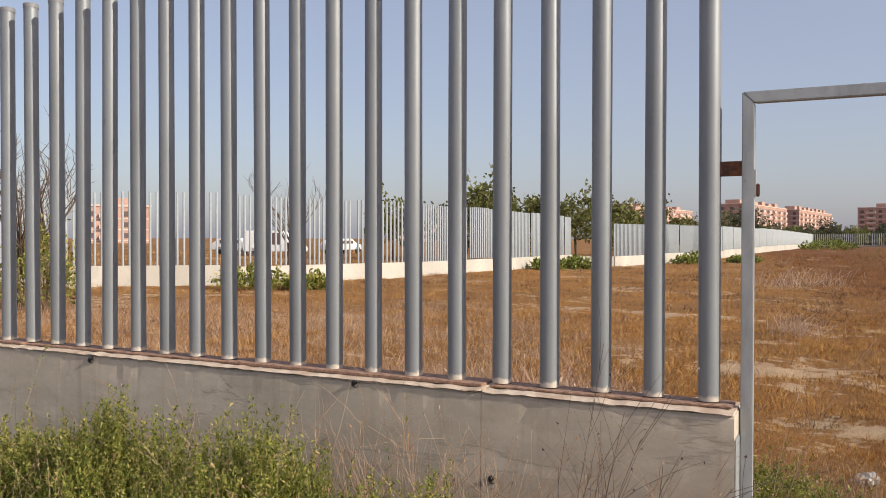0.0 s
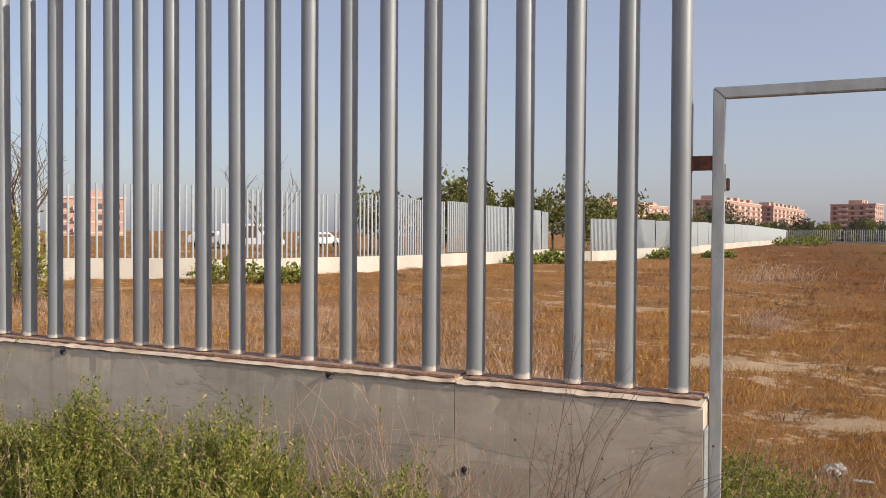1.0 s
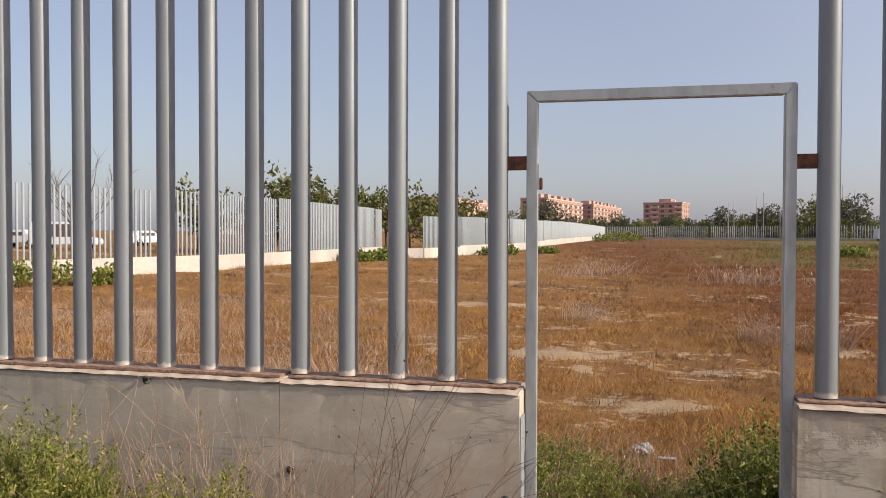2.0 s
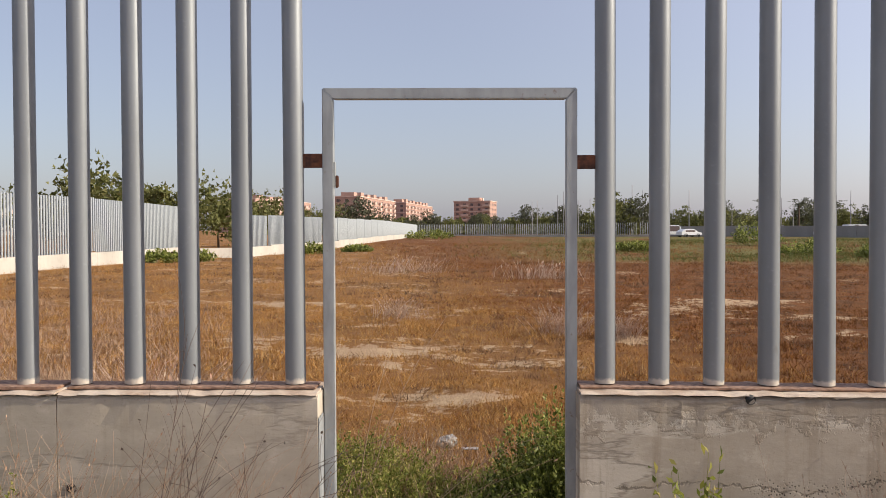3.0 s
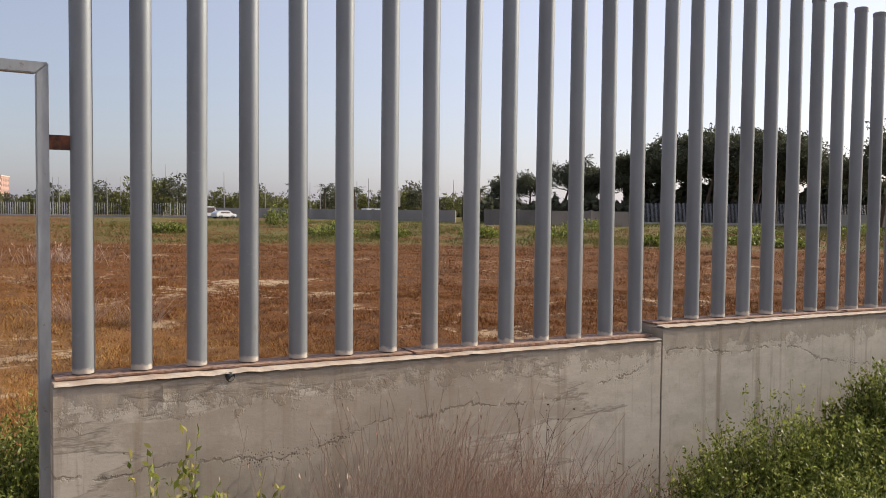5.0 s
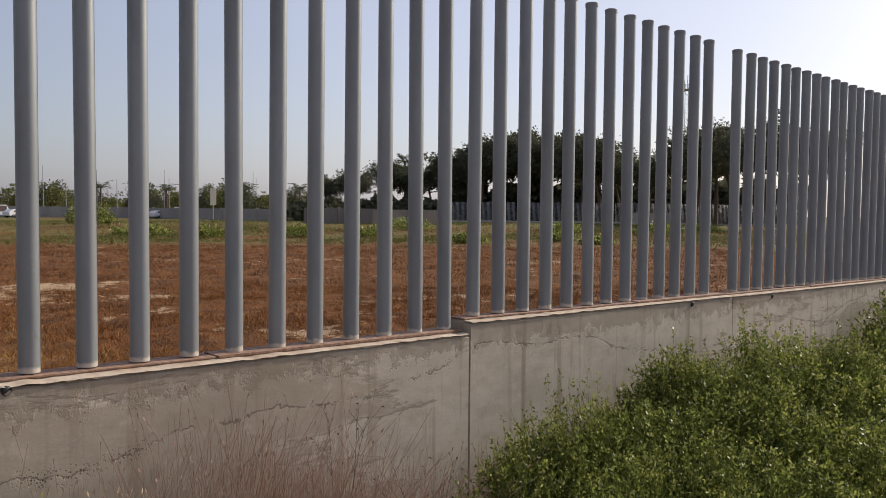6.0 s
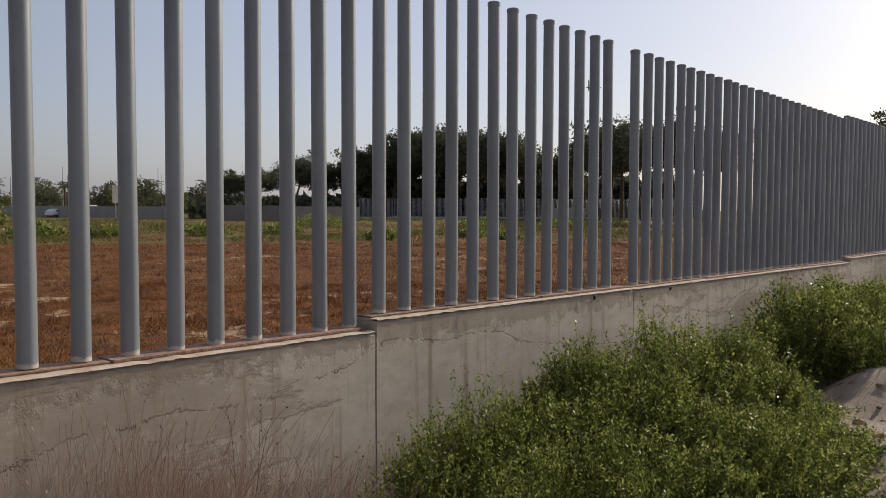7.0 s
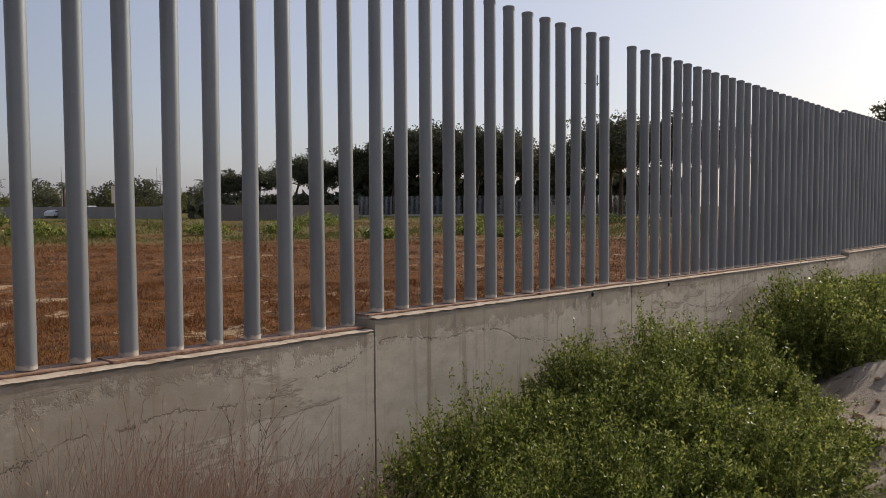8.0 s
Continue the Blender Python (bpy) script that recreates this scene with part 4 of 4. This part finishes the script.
# ---- the far perimeter fence ----
def far_fence(line, wall_h, top, spacing, singles, label, radius=0.04, wall=True, material=None):
    """A white low wall with tubes on it along a line of points; singles: build each tube as a part."""
    f = thing("perimeter_fence", label, "fence", (*line[0], 0), "perimeter fences round the field")
    o = Vector((*line[0], 0))
    n = 8
    tv, tf = tube([(0, 0, 0), (0, 0, top - wall_h)], [radius, radius], n)
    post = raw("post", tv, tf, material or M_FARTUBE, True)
    many = []
    for (xa, ya), (xb, yb) in zip(line, line[1:]):
        a, b = Vector((xa, ya, 0)), Vector((xb, yb, 0))
        d = b - a
        length = d.length
        side = Vector((-d.y, d.x, 0)) / length
        za, zb = ground_z(xa, ya), ground_z(xb, yb)
        if wall:
            step = 5.5
            m = max(1, round(length / step))
            for i in range(m):
                p, q = a + d * (i / m), a + d * ((i + 1) / m - 0.004 / length)
                hi = wall_h + 0.05 * (i % 2)
                bm = bmesh.new()
                zz = za + (zb - za) * (i + 0.5) / m
                vs = [bm.verts.new(w - o + Vector((0, 0, z))) for z in (zz - 0.5, zz + hi) for w in (p - side * 0.12, q - side * 0.12, q + side * 0.12, p + side * 0.12)]
                for ids in ((3, 2, 1, 0), (4, 5, 6, 7), (0, 1, 5, 4), (1, 2, 6, 5), (2, 3, 7, 6), (3, 0, 4, 7)):
                    bm.faces.new([vs[j] for j in ids])
                part("wall_panel", bm, M_WHITE, f, "white rendered low wall")
        c = int(length / spacing)
        for i in range(c):
            if i % 28 == 27:
                continue
            p = a + d * ((i + 0.5) / c)
            z = za + (zb - za) * (i + 0.5) / c + wall_h + 0.04 * ((i // 28) % 2)
            if singles:
                part("post", post, None, f, "", p - o + Vector((0, 0, z)))
            else:
                many.append(([v + (p - o) + Vector((0, 0, z)) for v in tv], tf))
    if many:
        vs, fs = join(many)
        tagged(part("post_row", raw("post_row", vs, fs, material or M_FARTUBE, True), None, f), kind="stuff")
    return f


far_fence([(-25.0, 14.6), (-18.6, 20.6), (-16.2, 28.4), (-15.9, 36.0), (-15.9, 48.4)], 0.6, 2.95, 0.2, True, "far fence of pale tubes on a white low wall")
far_fence([(-15.9, 48.6), (-13.7, 50.0)], 0.6, 0.7, 9.0, True, "white low wall across a gap in the fence")
far_fence([(-13.7, 50.0), (-10.8, 67.5), (-9.7, 107.0), (-9.4, 190.0)], 0.62, 2.65, 0.2, False, "long fence of closely set pale tubes on a white wall")
far_fence([(-9.4, 190.0), (14.0, 176.0), (40.0, 160.0)], 0.35, 2.7, 0.45, False, "distant grey tube fence closing the field", 0.06)
far_fence([(91.0, 97.0), (106.0, 82.0), (117.0, 66.0), (123.0, 56.0)], 0.3, 3.25, 0.2, False, "dark tube fence in front of the pines", 0.045, True, M_POLE)


def block_wall(points, h, material, label, name="yard_wall"):
    o = Vector((*points[0], 0))
    w = thing(name, label, "wall", (*points[0], 0), "distant yard walls")
    for (xa, ya), (xb, yb) in zip(points, points[1:]):
        a, b = Vector((xa, ya, 0)) - o, Vector((xb, yb, 0)) - o
        d = (b - a)
        s = Vector((-d.y, d.x, 0)).normalized() * 0.15
        z = ground_z((xa + xb) / 2, (ya + yb) / 2)
        bm = bmesh.new()
        vs = [bm.verts.new(q + Vector((0, 0, zz))) for zz in (z - 0.5, z + h) for q in (a - s, b - s, b + s, a + s)]
        for ids in ((3, 2, 1, 0), (4, 5, 6, 7), (0, 1, 5, 4), (1, 2, 6, 5), (2, 3, 7, 6), (3, 0, 4, 7)):
            bm.faces.new([vs[j] for j in ids])
        part("wall_panel", bm, material, w)
        n = max(1, int(d.length / 6))
        for i in range(n):
            c = a + d * ((i + 0.5) / n)
            part("pier", boxes((c.x - 0.2, c.x + 0.2, c.y - 0.2, c.y + 0.2, z - 0.3, z + h + 0.12)), material, w)
    return w


block_wall([polar(33.4, 95), polar(38, 97), polar(43.2, 104)], 1.8, M_GREYWALL, "grey blockwork yard wall in front of pines")
block_wall([(40, 160), (58, 140), (72, 118)], 1.9, M_FAR, "pale grey low wall beyond the grass")
tagged(new("white_board", mesh_of("white_board", boxes((-3.4, 3.4, -0.06, 0.06, -0.4, 1.6), bevel=0.02), M_WHITE)), "white rendered board low against the fence", "board").matrix_world = pose(112.2, 72, ground_z(112, 72) + 0.2, 0, 0, -58)
tagged(new("sign_board", mesh_of("sign_board", boxes((-0.5, 0.5, -0.05, 0.05, 0, 2.6), (-0.06, 0.06, -0.05, 0.05, -2.5, 0), bevel=0.01), M_WHITE)), "tall blank white sign board on a post", "sign").location = (61, 118, 2.4)


# ---- trees ----
def tree_mesh(seed, height, crown_r, crown_from, clumps, leaf, lean=0.1, flat=0.7, needles=34, limbs=7):
    """Trunk with limbs, and a crown of many small leaf clumps set at the limb ends."""
    rng = np.random.default_rng(seed)
    top = np.array([rng.normal() * lean * height, rng.normal() * lean * height, height * 0.82])
    parts = []
    spine = [(0, 0, -0.3), tuple(top * 0.35 + rng.normal(size=3) * 0.15), tuple(top * 0.7), tuple(top)]
    r = height * 0.02
    parts.append(tube(spine, [r * 1.3, r, r * 0.7, r * 0.25], 8))
    ends = []
    for i in range(limbs):
        t = crown_from + (0.95 - crown_from) * i / max(1, limbs - 1)
        p = top * t
        a = i * 2.4 + rng.uniform(-0.4, 0.4)
        reach = crown_r * rng.uniform(0.55, 1.0) * (1 - 0.4 * max(0, t - 0.6))
        e = p + np.array([math.cos(a) * reach, math.sin(a) * reach, height * rng.uniform(0.06, 0.2)])
        parts.append(tube([tuple(p), tuple((p + e) / 2 + np.array([0, 0, -0.03 * height])), tuple(e)], [r * 0.55, r * 0.35, r * 0.12], 5))
        ends.append(e)
    ends.append(top)
    vs, fs = join(parts)
    ends = np.array(ends)
    who = rng.integers(0, len(ends), clumps)
    cen = ends[who] + rng.normal(size=(clumps, 3)) * np.array([crown_r * 0.3, crown_r * 0.3, crown_r * 0.3 * flat])
    size = crown_r * rng.uniform(0.1, 0.22, clumps)
    pos = np.repeat(cen, needles, 0) + rng.normal(size=(clumps * needles, 3)) * np.repeat(size, needles)[:, None] * np.array([0.8, 0.8, 0.55])
    way = rng.normal(size=pos.shape) + np.array([0, 0, 0.3])
    ln = leaf * rng.uniform(0.5, 1.3, len(pos))
    return (vs, fs), (pos, way, ln, rng)


def make_tree(name, label, seed, leaf_material, **kw):
    (vs, fs), (pos, way, ln, rng) = tree_mesh(seed, **kw)
    t = thing(name, label, "tree", (0, 0, -60), "")
    part("trunk", raw("trunk", vs, fs, M_BARK, True), None, t)
    part("crown", leaf_mesh("crown", pos, way, ln, ln * 0.75, rng, leaf_material, True), None, t)
    return t


def plant_trees(kinds, spots, group):
    """The first spots take the trees as built, the others take turned copies."""
    used = set()
    for i, (x, y, s) in enumerate(spots):
        src = kinds[i % len(kinds)]
        m = pose(x, y, ground_z(x, y), 0, 0, 0 if src not in used else (i * 67) % 360)
        if src not in used:
            used.add(src)
            src["group"] = group
            src.matrix_basis = m
            first = src
            first.scale = (1, 1, 1)
        else:
            c = copy_thing(src, m)
            c.scale = (s, s, s)


pines = [make_tree("pine_tree", "dark umbrella pine behind the far fence", 200 + i, M_PINE, height=h, crown_r=r, crown_from=0.6, clumps=240, leaf=0.4, flat=0.42, needles=40, limbs=12)
         for i, (h, r) in enumerate(((13.4, 4.6), (16.0, 5.2), (14.8, 4.8)))]
spots = []
for az, d, s in ((45.5, 150, 1.0), (48.0, 148, 1.05), (51.0, 146, 1.0), (44.0, 152, 0.95), (46.8, 156, 1.05), (49.5, 152, 1.05), (52.4, 140, 1.05), (53.8, 138, 0.9), (55.2, 142, 0.8), (57.0, 136, 0.78), (58.4, 130, 0.8),
                 (59.8, 126, 0.95), (61.2, 122, 0.95), (62.6, 118, 0.85), (42.2, 158, 0.7), (40.4, 155, 0.72), (38.6, 158, 0.72), (36.4, 150, 0.6), (34.8, 152, 0.6), (64.5, 110, 0.8), (66.5, 104, 0.75),
                 (77.8, 98, 0.76), (79.5, 96, 0.8), (47.4, 160, 1.0), (50.3, 162, 1.1), (60.5, 132, 0.9)):
    spots.append((*polar(az, d), s))
plant_trees(pines, spots, "pines behind the fence")

olives = [make_tree("leafy_tree", "yellow-green leafy tree behind the perimeter fence", 220 + i, M_OLIVE, height=h, crown_r=r, crown_from=0.35, clumps=62, leaf=0.3, flat=0.8, needles=26)
          for i, (h, r) in enumerate(((4.9, 2.1), (4.5, 2.0)))]
spots = []
for az, d, s in ((-25.0, 60, 1.0), (-21.4, 60, 1.0), (-23.2, 62, 1.05), (-19.6, 60, 0.95), (-17.8, 62, 0.9), (-16.2, 66, 0.9), (-14.9, 70, 0.9), (-13.6, 74, 0.85), (-12.4, 80, 0.85), (-11.2, 88, 0.75),
                 (-10.0, 105, 0.7), (-26.8, 64, 0.8), (-30.5, 62, 0.85)):
    spots.append((*polar(az, d), s))
plant_trees(olives, spots, "trees behind the perimeter fence")

scrub = [make_tree("dark_tree", "dark green round-headed tree in the distance", 230 + i, M_PINE if i else M_OLIVE, height=h, crown_r=r, crown_from=0.25, clumps=80, leaf=0.55, flat=0.75, needles=22)
         for i, (h, r) in enumerate(((7.0, 4.2), (8.0, 4.5)))]
spots = []
rt = random.Random(8)
for i in range(46):
    az = -8 + 44 * i / 45 + rt.uniform(-0.4, 0.4)
    spots.append((*polar(az, rt.uniform(205, 245)), rt.uniform(0.5, 0.62) if az < 5 else rt.uniform(0.5, 0.9)))
spots += [(*polar(a, d), s) for a, d, s in ((10.6, 170, 0.95), (11.6, 172, 0.85), (28.0, 165, 0.7), (29.5, 160, 0.75), (31.0, 165, 0.6), (26.5, 170, 0.65))]
plant_trees(scrub, spots, "distant trees beyond the field")


def far_woods(name, label, az0, az1, d, h, n, leaf, material, seed):
    """An uneven belt of distant scrub, too far to tell its trees apart."""
    rng = np.random.default_rng(seed)
    az = rng.uniform(az0, az1, n)
    hh = np.array([h * (0.62 + 0.5 * noise.noise((float(a) * 0.9, seed, 0)) + 0.25 * noise.noise((float(a) * 3.1, seed, 2))) for a in az])
    dd = d + rng.normal(size=n) * 3
    x, y = dd * np.sin(np.radians(az)), dd * np.cos(np.radians(az))
    z = hh * rng.uniform(0, 1, n) ** 0.8 + ground_at(zip(x, y))
    ln = leaf * rng.uniform(0.5, 1.4, n)
    me = leaf_mesh(name, np.stack([x, y, z], 1), rng.normal(size=(n, 3)), ln, ln * 0.9, rng, material, True)
    return tagged(new(name, me), label, "woods", kind="stuff")


far_woods("far_woods", "distant belt of dark green scrub and trees", -12, 37, 250, 6.5, 16000, 1.3, M_OLIVE, 401)
far_woods("low_scrub", "low dark scrub behind the yard wall", 32, 44, 150, 5.5, 12000, 0.9, M_PINE, 403)
far_woods("pine_undergrowth", "dark undergrowth below the pines", 43, 66, 158, 11.0, 42000, 1.0, M_PINE, 402)


def bare_tree(x, y, h, seed, label):
    rng = np.random.default_rng(seed)
    t = thing("bare_tree", label, "tree", (x, y, ground_z(x, y)), "bare trees")
    lines = [tube([(0, 0, -0.2), (0.05 * h * rng.normal(), 0, h * 0.35)], [h * 0.014, h * 0.01], 6)]
    tw = []
    for i in range(12):
        p = np.array([0, 0, h * rng.uniform(0.15, 0.4)])
        e = p + np.array([rng.normal() * h * 0.16, rng.normal() * h * 0.16, h * rng.uniform(0.3, 0.58)])
        lines.append(tube([tuple(p), tuple((p + e) / 2 + rng.normal(size=3) * 0.03 * h), tuple(e)], [h * 0.006, h * 0.004, h * 0.0012], 4))
        for _ in range(9):
            q = p + (e - p) * rng.uniform(0.4, 1)
            tw.append((q, q + np.array([rng.normal() * 0.06 * h, rng.normal() * 0.06 * h, h * rng.uniform(0.04, 0.16)])))
    part("trunk", raw("trunk", *join(lines), M_BARK, True), None, t)
    a = np.array([q[0] for q in tw])
    b = np.array([q[1] for q in tw])
    part("twig_tangle", stem_mesh("twig_tangle", curve_points(a, b, 0.05, rng, 4), np.full(len(a), h * 0.002), np.full(len(a), h * 0.0008), M_BARK), None, t)


bare_tree(*polar(-37.6, 44), 6.2, 301, "leafless grey tree beyond the far fence")
bare_tree(*polar(-52.5, 22), 4.6, 302, "leafless shrub tree with thin upright twigs")
bare_tree(*polar(-54.0, 20), 4.2, 303, "leafless shrub tree with thin upright twigs")
bush("hedge_shrub", "yellow-green shrub beside the far fence", "shrub", [(*polar(-53.0, 20), 1.0, 1.0, 2.0)], 160, 16, (0.12, 0.4), M_WEED, M_DRY, 304, 0.1, 0.006, 0.2, ymax=900)


def palm(x, y, h, seed):
    rng = np.random.default_rng(seed)
    t = thing("palm_tree", "small distant palm with a ragged head", "palm", (x, y, ground_z(x, y)), "distant palms")
    part("trunk", raw("trunk", *tube([(0, 0, -0.2), (0.1, 0, h * 0.5), (0.15, 0.1, h)], [0.25, 0.2, 0.18], 8), M_BARK, True), None, t)
    n = 26
    a = rng.uniform(0, 6.28, n)
    out = rng.uniform(1.4, 2.3, n)
    s = np.linspace(0, 1, 9)
    P, W = [], []
    for i in range(n):
        rise = rng.uniform(-0.6, 2.0)
        for q in s:
            c = np.array([0.15 + math.cos(a[i]) * out[i] * q, 0.1 + math.sin(a[i]) * out[i] * q, h + rise * q * 1.4 - 1.3 * q * q])
            for sgn in (-1, 1):
                P.append(c)
                W.append(np.array([-math.sin(a[i]) * sgn + math.cos(a[i]) * 0.6, math.cos(a[i]) * sgn + math.sin(a[i]) * 0.6, -0.3]))
    P, W = np.array(P), np.array(W)
    part("frond_head", leaf_mesh("frond_head", P, W, np.full(len(P), 0.75), np.full(len(P), 0.12), rng, M_PINE), None, t)


for i, (az, d, h) in enumerate(((20.3, 190, 6.5), (24.3, 185, 6.0), (29.6, 185, 6.6), (33.0, 175, 6.4), (40.2, 160, 11.5), (22.3, 200, 7.0), (34.4, 170, 6.0))):
    palm(*polar(az, d), h, 310 + i)


# ---- masts, tower, cars ----
def mast(x, y, h):
    m = thing("mast", "thin tall grey pole", "pole", (x, y, ground_z(x, y)), "row of thin poles")
    part("pole", raw("pole", *tube([(0, 0, -0.2), (0, 0, h * 0.6), (0, 0, h)], [0.11, 0.09, 0.06], 8), M_POLE, True), None, m)
    part("foot_plate", boxes((-0.25, 0.25, -0.25, 0.25, -0.2, 0.06)), M_POLE, m)


rm = random.Random(4)
for az in (5.15, 5.5, 6.9, 7.3, 8.3, 9.1, 11.4, 11.9, 12.6, 14.2, 15.6, 17.0, 18.3, 20.1, 21.3, 22.0, 24.2, 24.5, 25.3, 29.9, 30.1, 31.2):
    mast(*polar(az, rm.uniform(185, 205)), rm.uniform(7.5, 11.5))


def lattice_tower(x, y, h):
    t = thing("lattice_tower", "slender steel lattice tower with antennas", "tower", (x, y, ground_z(x, y)))
    w = 0.55
    legs = [(w, 0), (-w / 2, w * 0.87), (-w / 2, -w * 0.87)]
    for lx, ly in legs:
        part("leg", raw("leg", *tube([(lx, ly, -0.3), (lx, ly, h)], [0.07, 0.06], 6), M_POLE), None, t)
    br = []
    n = int(h / 1.1)
    for i in range(n):
        for s in range(3):
            a, b = legs[s], legs[(s + 1) % 3]
            if i % 2:
                a, b = b, a
            br.append(tube([(*a, h * i / n), (*b, h * (i + 1) / n)], [0.035, 0.035], 4))
    part("bracing", raw("bracing", *join(br), M_POLE), None, t)
    part("platform", boxes((-1.4, 1.4, -1.4, 1.4, h - 1.6, h - 1.45)), M_POLE, t)
    part("rod", boxes((-0.05, 0.05, -0.05, 0.05, h - 1.5, h + 2.2)), M_POLE, t)
    for a in (0, 1.57, 3.14, 4.71):
        cx, cy = 1.5 * math.cos(a), 1.5 * math.sin(a)
        part("antenna", boxes((cx - 0.12, cx + 0.12, cy - 0.12, cy + 0.12, h - 2.2, h + 0.6), bevel=0.03), M_FAR, t)


lattice_tower(*polar(59.2, 215), 34)


def lamp_post(x, y, h):
    t = thing("floodlight_mast", "tall mast with a crossbar of floodlights", "floodlight", (x, y, ground_z(x, y)))
    part("pole", raw("pole", *tube([(0, 0, -0.3), (0, 0, h)], [0.16, 0.09], 8), M_POLE, True), None, t)
    part("crossbar", boxes((-0.06, 0.06, -1.2, 1.2, h - 0.1, h + 0.05)), M_POLE, t)
    for q in (-1.0, 0, 1.0):
        part("floodlight", boxes((-0.2, 0.2, q - 0.25, q + 0.25, h + 0.05, h + 0.5), bevel=0.04), M_POLE, t)


lamp_post(*polar(65.3, 105), 13.6)


def parked_car(x, y, yaw, van=False):
    c = thing("parked_van" if van else "parked_car", "white van parked beyond the field" if van else "pale car parked beyond the field", "van" if van else "car", (0, 0, 0), "vehicles parked far off")
    c.matrix_basis = pose(x, y, ground_z(x, y), 0, 0, yaw)
    L, W, H = (5.0, 1.9, 2.1) if van else (4.2, 1.75, 1.42)
    bm = bmesh.new()
    prof = [(-L / 2, 0.35), (L / 2, 0.35), (L / 2, 0.8), (L * 0.3, 0.95), (L * 0.14, H), (-L * (0.48 if van else 0.3), H), (-L / 2, 0.95)]
    lo = [bm.verts.new((px, -W / 2, pz)) for px, pz in prof]
    hi = [bm.verts.new((px, W / 2, pz)) for px, pz in prof]
    bm.faces.new(lo)
    bm.faces.new(hi[::-1])
    for i in range(len(prof)):
        j = (i + 1) % len(prof)
        bm.faces.new((lo[i], hi[i], hi[j], lo[j]))
    bmesh.ops.recalc_face_normals(bm, faces=bm.faces)
    bmesh.ops.bevel(bm, geom=list(bm.edges), offset=0.07, segments=2, affect="EDGES")
    part("body", bm, M_CARW, c)
    for s in (-1, 1):
        part("side_window", boxes((-L * 0.3, L * 0.16, s * W / 2 - 0.012, s * W / 2 + 0.012, 0.95, H - 0.18), bevel=0.01), M_GLASS, c)
    for wx in (-L * 0.3, L * 0.3):
        for s in (-1, 1):
            vs, fs = tube([(wx, s * W / 2 - 0.12, 0.32), (wx, s * W / 2 + 0.02, 0.32)], [0.32, 0.32], 16)
            part("wheel", raw("wheel", vs, fs, M_DARK, True), None, c)


for az, d, yaw, van in ((14.6, 158, 10, True), (15.6, 150, 20, False), (20.6, 162, 0, False), (24.0, 150, 15, False), (25.8, 150, 5, True), (28.0, 148, 20, False), (-38.5, 70, 20, True), (-34.0, 80, 80, False), (-41.0, 75, 10, False)):
    parked_car(*polar(az, d), yaw, van)


# ---- far buildings ----
def apartment(corner, yaw, length, width, floors, label, wall_material, fh=3.05, bays=None):
    """A brick apartment block: long face on its local -y side, from the corner along +x."""
    b = thing("apartment_building", label, "building", (0, 0, 0), "far apartment blocks")
    b.matrix_basis = pose(*corner, 0, 0, 0, yaw)
    H = floors * fh + 1.2
    part("wall", boxes((0, length, 0, width, -1, H)), wall_material, b)
    roof = part("roof", boxes((-0.3, length + 0.3, -0.3, width + 0.3, H, H + 0.5)), M_CREAM, b, "pale parapet")
    n = int(length / 14)
    for i in range(n):
        x = length * (i + 0.5) / n
        part("penthouse", boxes((x - 3.5, x + 3.5, width * 0.3, width * 0.8, H + 0.5, H + 2.6 + 0.5 * (i % 2))), wall_material, roof)
        part("chimney", boxes((x + 4.5, x + 5.3, width * 0.4, width * 0.5, H + 0.5, H + 2.2)), M_CREAM, roof)
    pane = mesh_of("window", boxes((-0.85, 0.85, -0.06, 0.06, -0.7, 0.7)), M_GLASS)
    balc = mesh_of("balcony", boxes((-2.3, 2.3, -1.3, 0.0, -0.15, 0.0), (-2.3, 2.3, -1.3, -1.15, 0.0, 0.95), (-2.3, -2.15, -1.15, 0.0, 0.0, 0.95), (2.15, 2.3, -1.15, 0.0, 0.0, 0.95)), M_CREAM)
    bays = bays or int(length / 4.2)
    for fl in range(floors):
        z = fl * fh + 2.2
        part("floor_band", boxes((0, length, -0.08, 0.0, z - 1.55, z - 1.2)), M_CREAM, b, "pale band between floors")
        for i in range(bays):
            x = length * (i + 0.5) / bays
            part("window", pane, None, b, "", (x, -0.05, z))
            if i % 3 == 1:
                part("balcony", balc, None, b, "", (x, 0, z - 1.0))
        m = max(2, int(width / 4.5))
        for i in range(m):
            for end in (-0.05, length + 0.05):
                w = part("window", pane, None, b, "", (end, width * (i + 0.5) / m, z))
                w.rotation_euler = (0, 0, radians(90))
        band = part("floor_band", boxes((-0.06, 0.0, width * 0.08, width * 0.92, z - 1.5, z - 1.2)), M_CREAM, b, "pale band between floors")
    return b


apartment((-50.9, 427), 82.6, 90, 14, 6, "pink brick apartment block with pale balconies", M_PINK, 2.9)
apartment((-33.5, 530), 83.0, 112, 11, 6, "pink brick apartment block behind another", M_PINK, 2.9)
apartment((-2.5, 503), -14.0, 22.5, 20, 6, "reddish brick apartment block standing alone", M_PINK, 2.85)
apartment((-116, 470), 81.0, 95, 22, 6, "pink brick apartment block behind the trees", M_PINK)
apartment((-193, 158), 48.6, 18, 16, 3, "orange brick house block beyond the fence", M_PINK)
apartment((-175, 295), 30.0, 30, 12, 2, "low pale building beyond the far fence", M_WHITE)
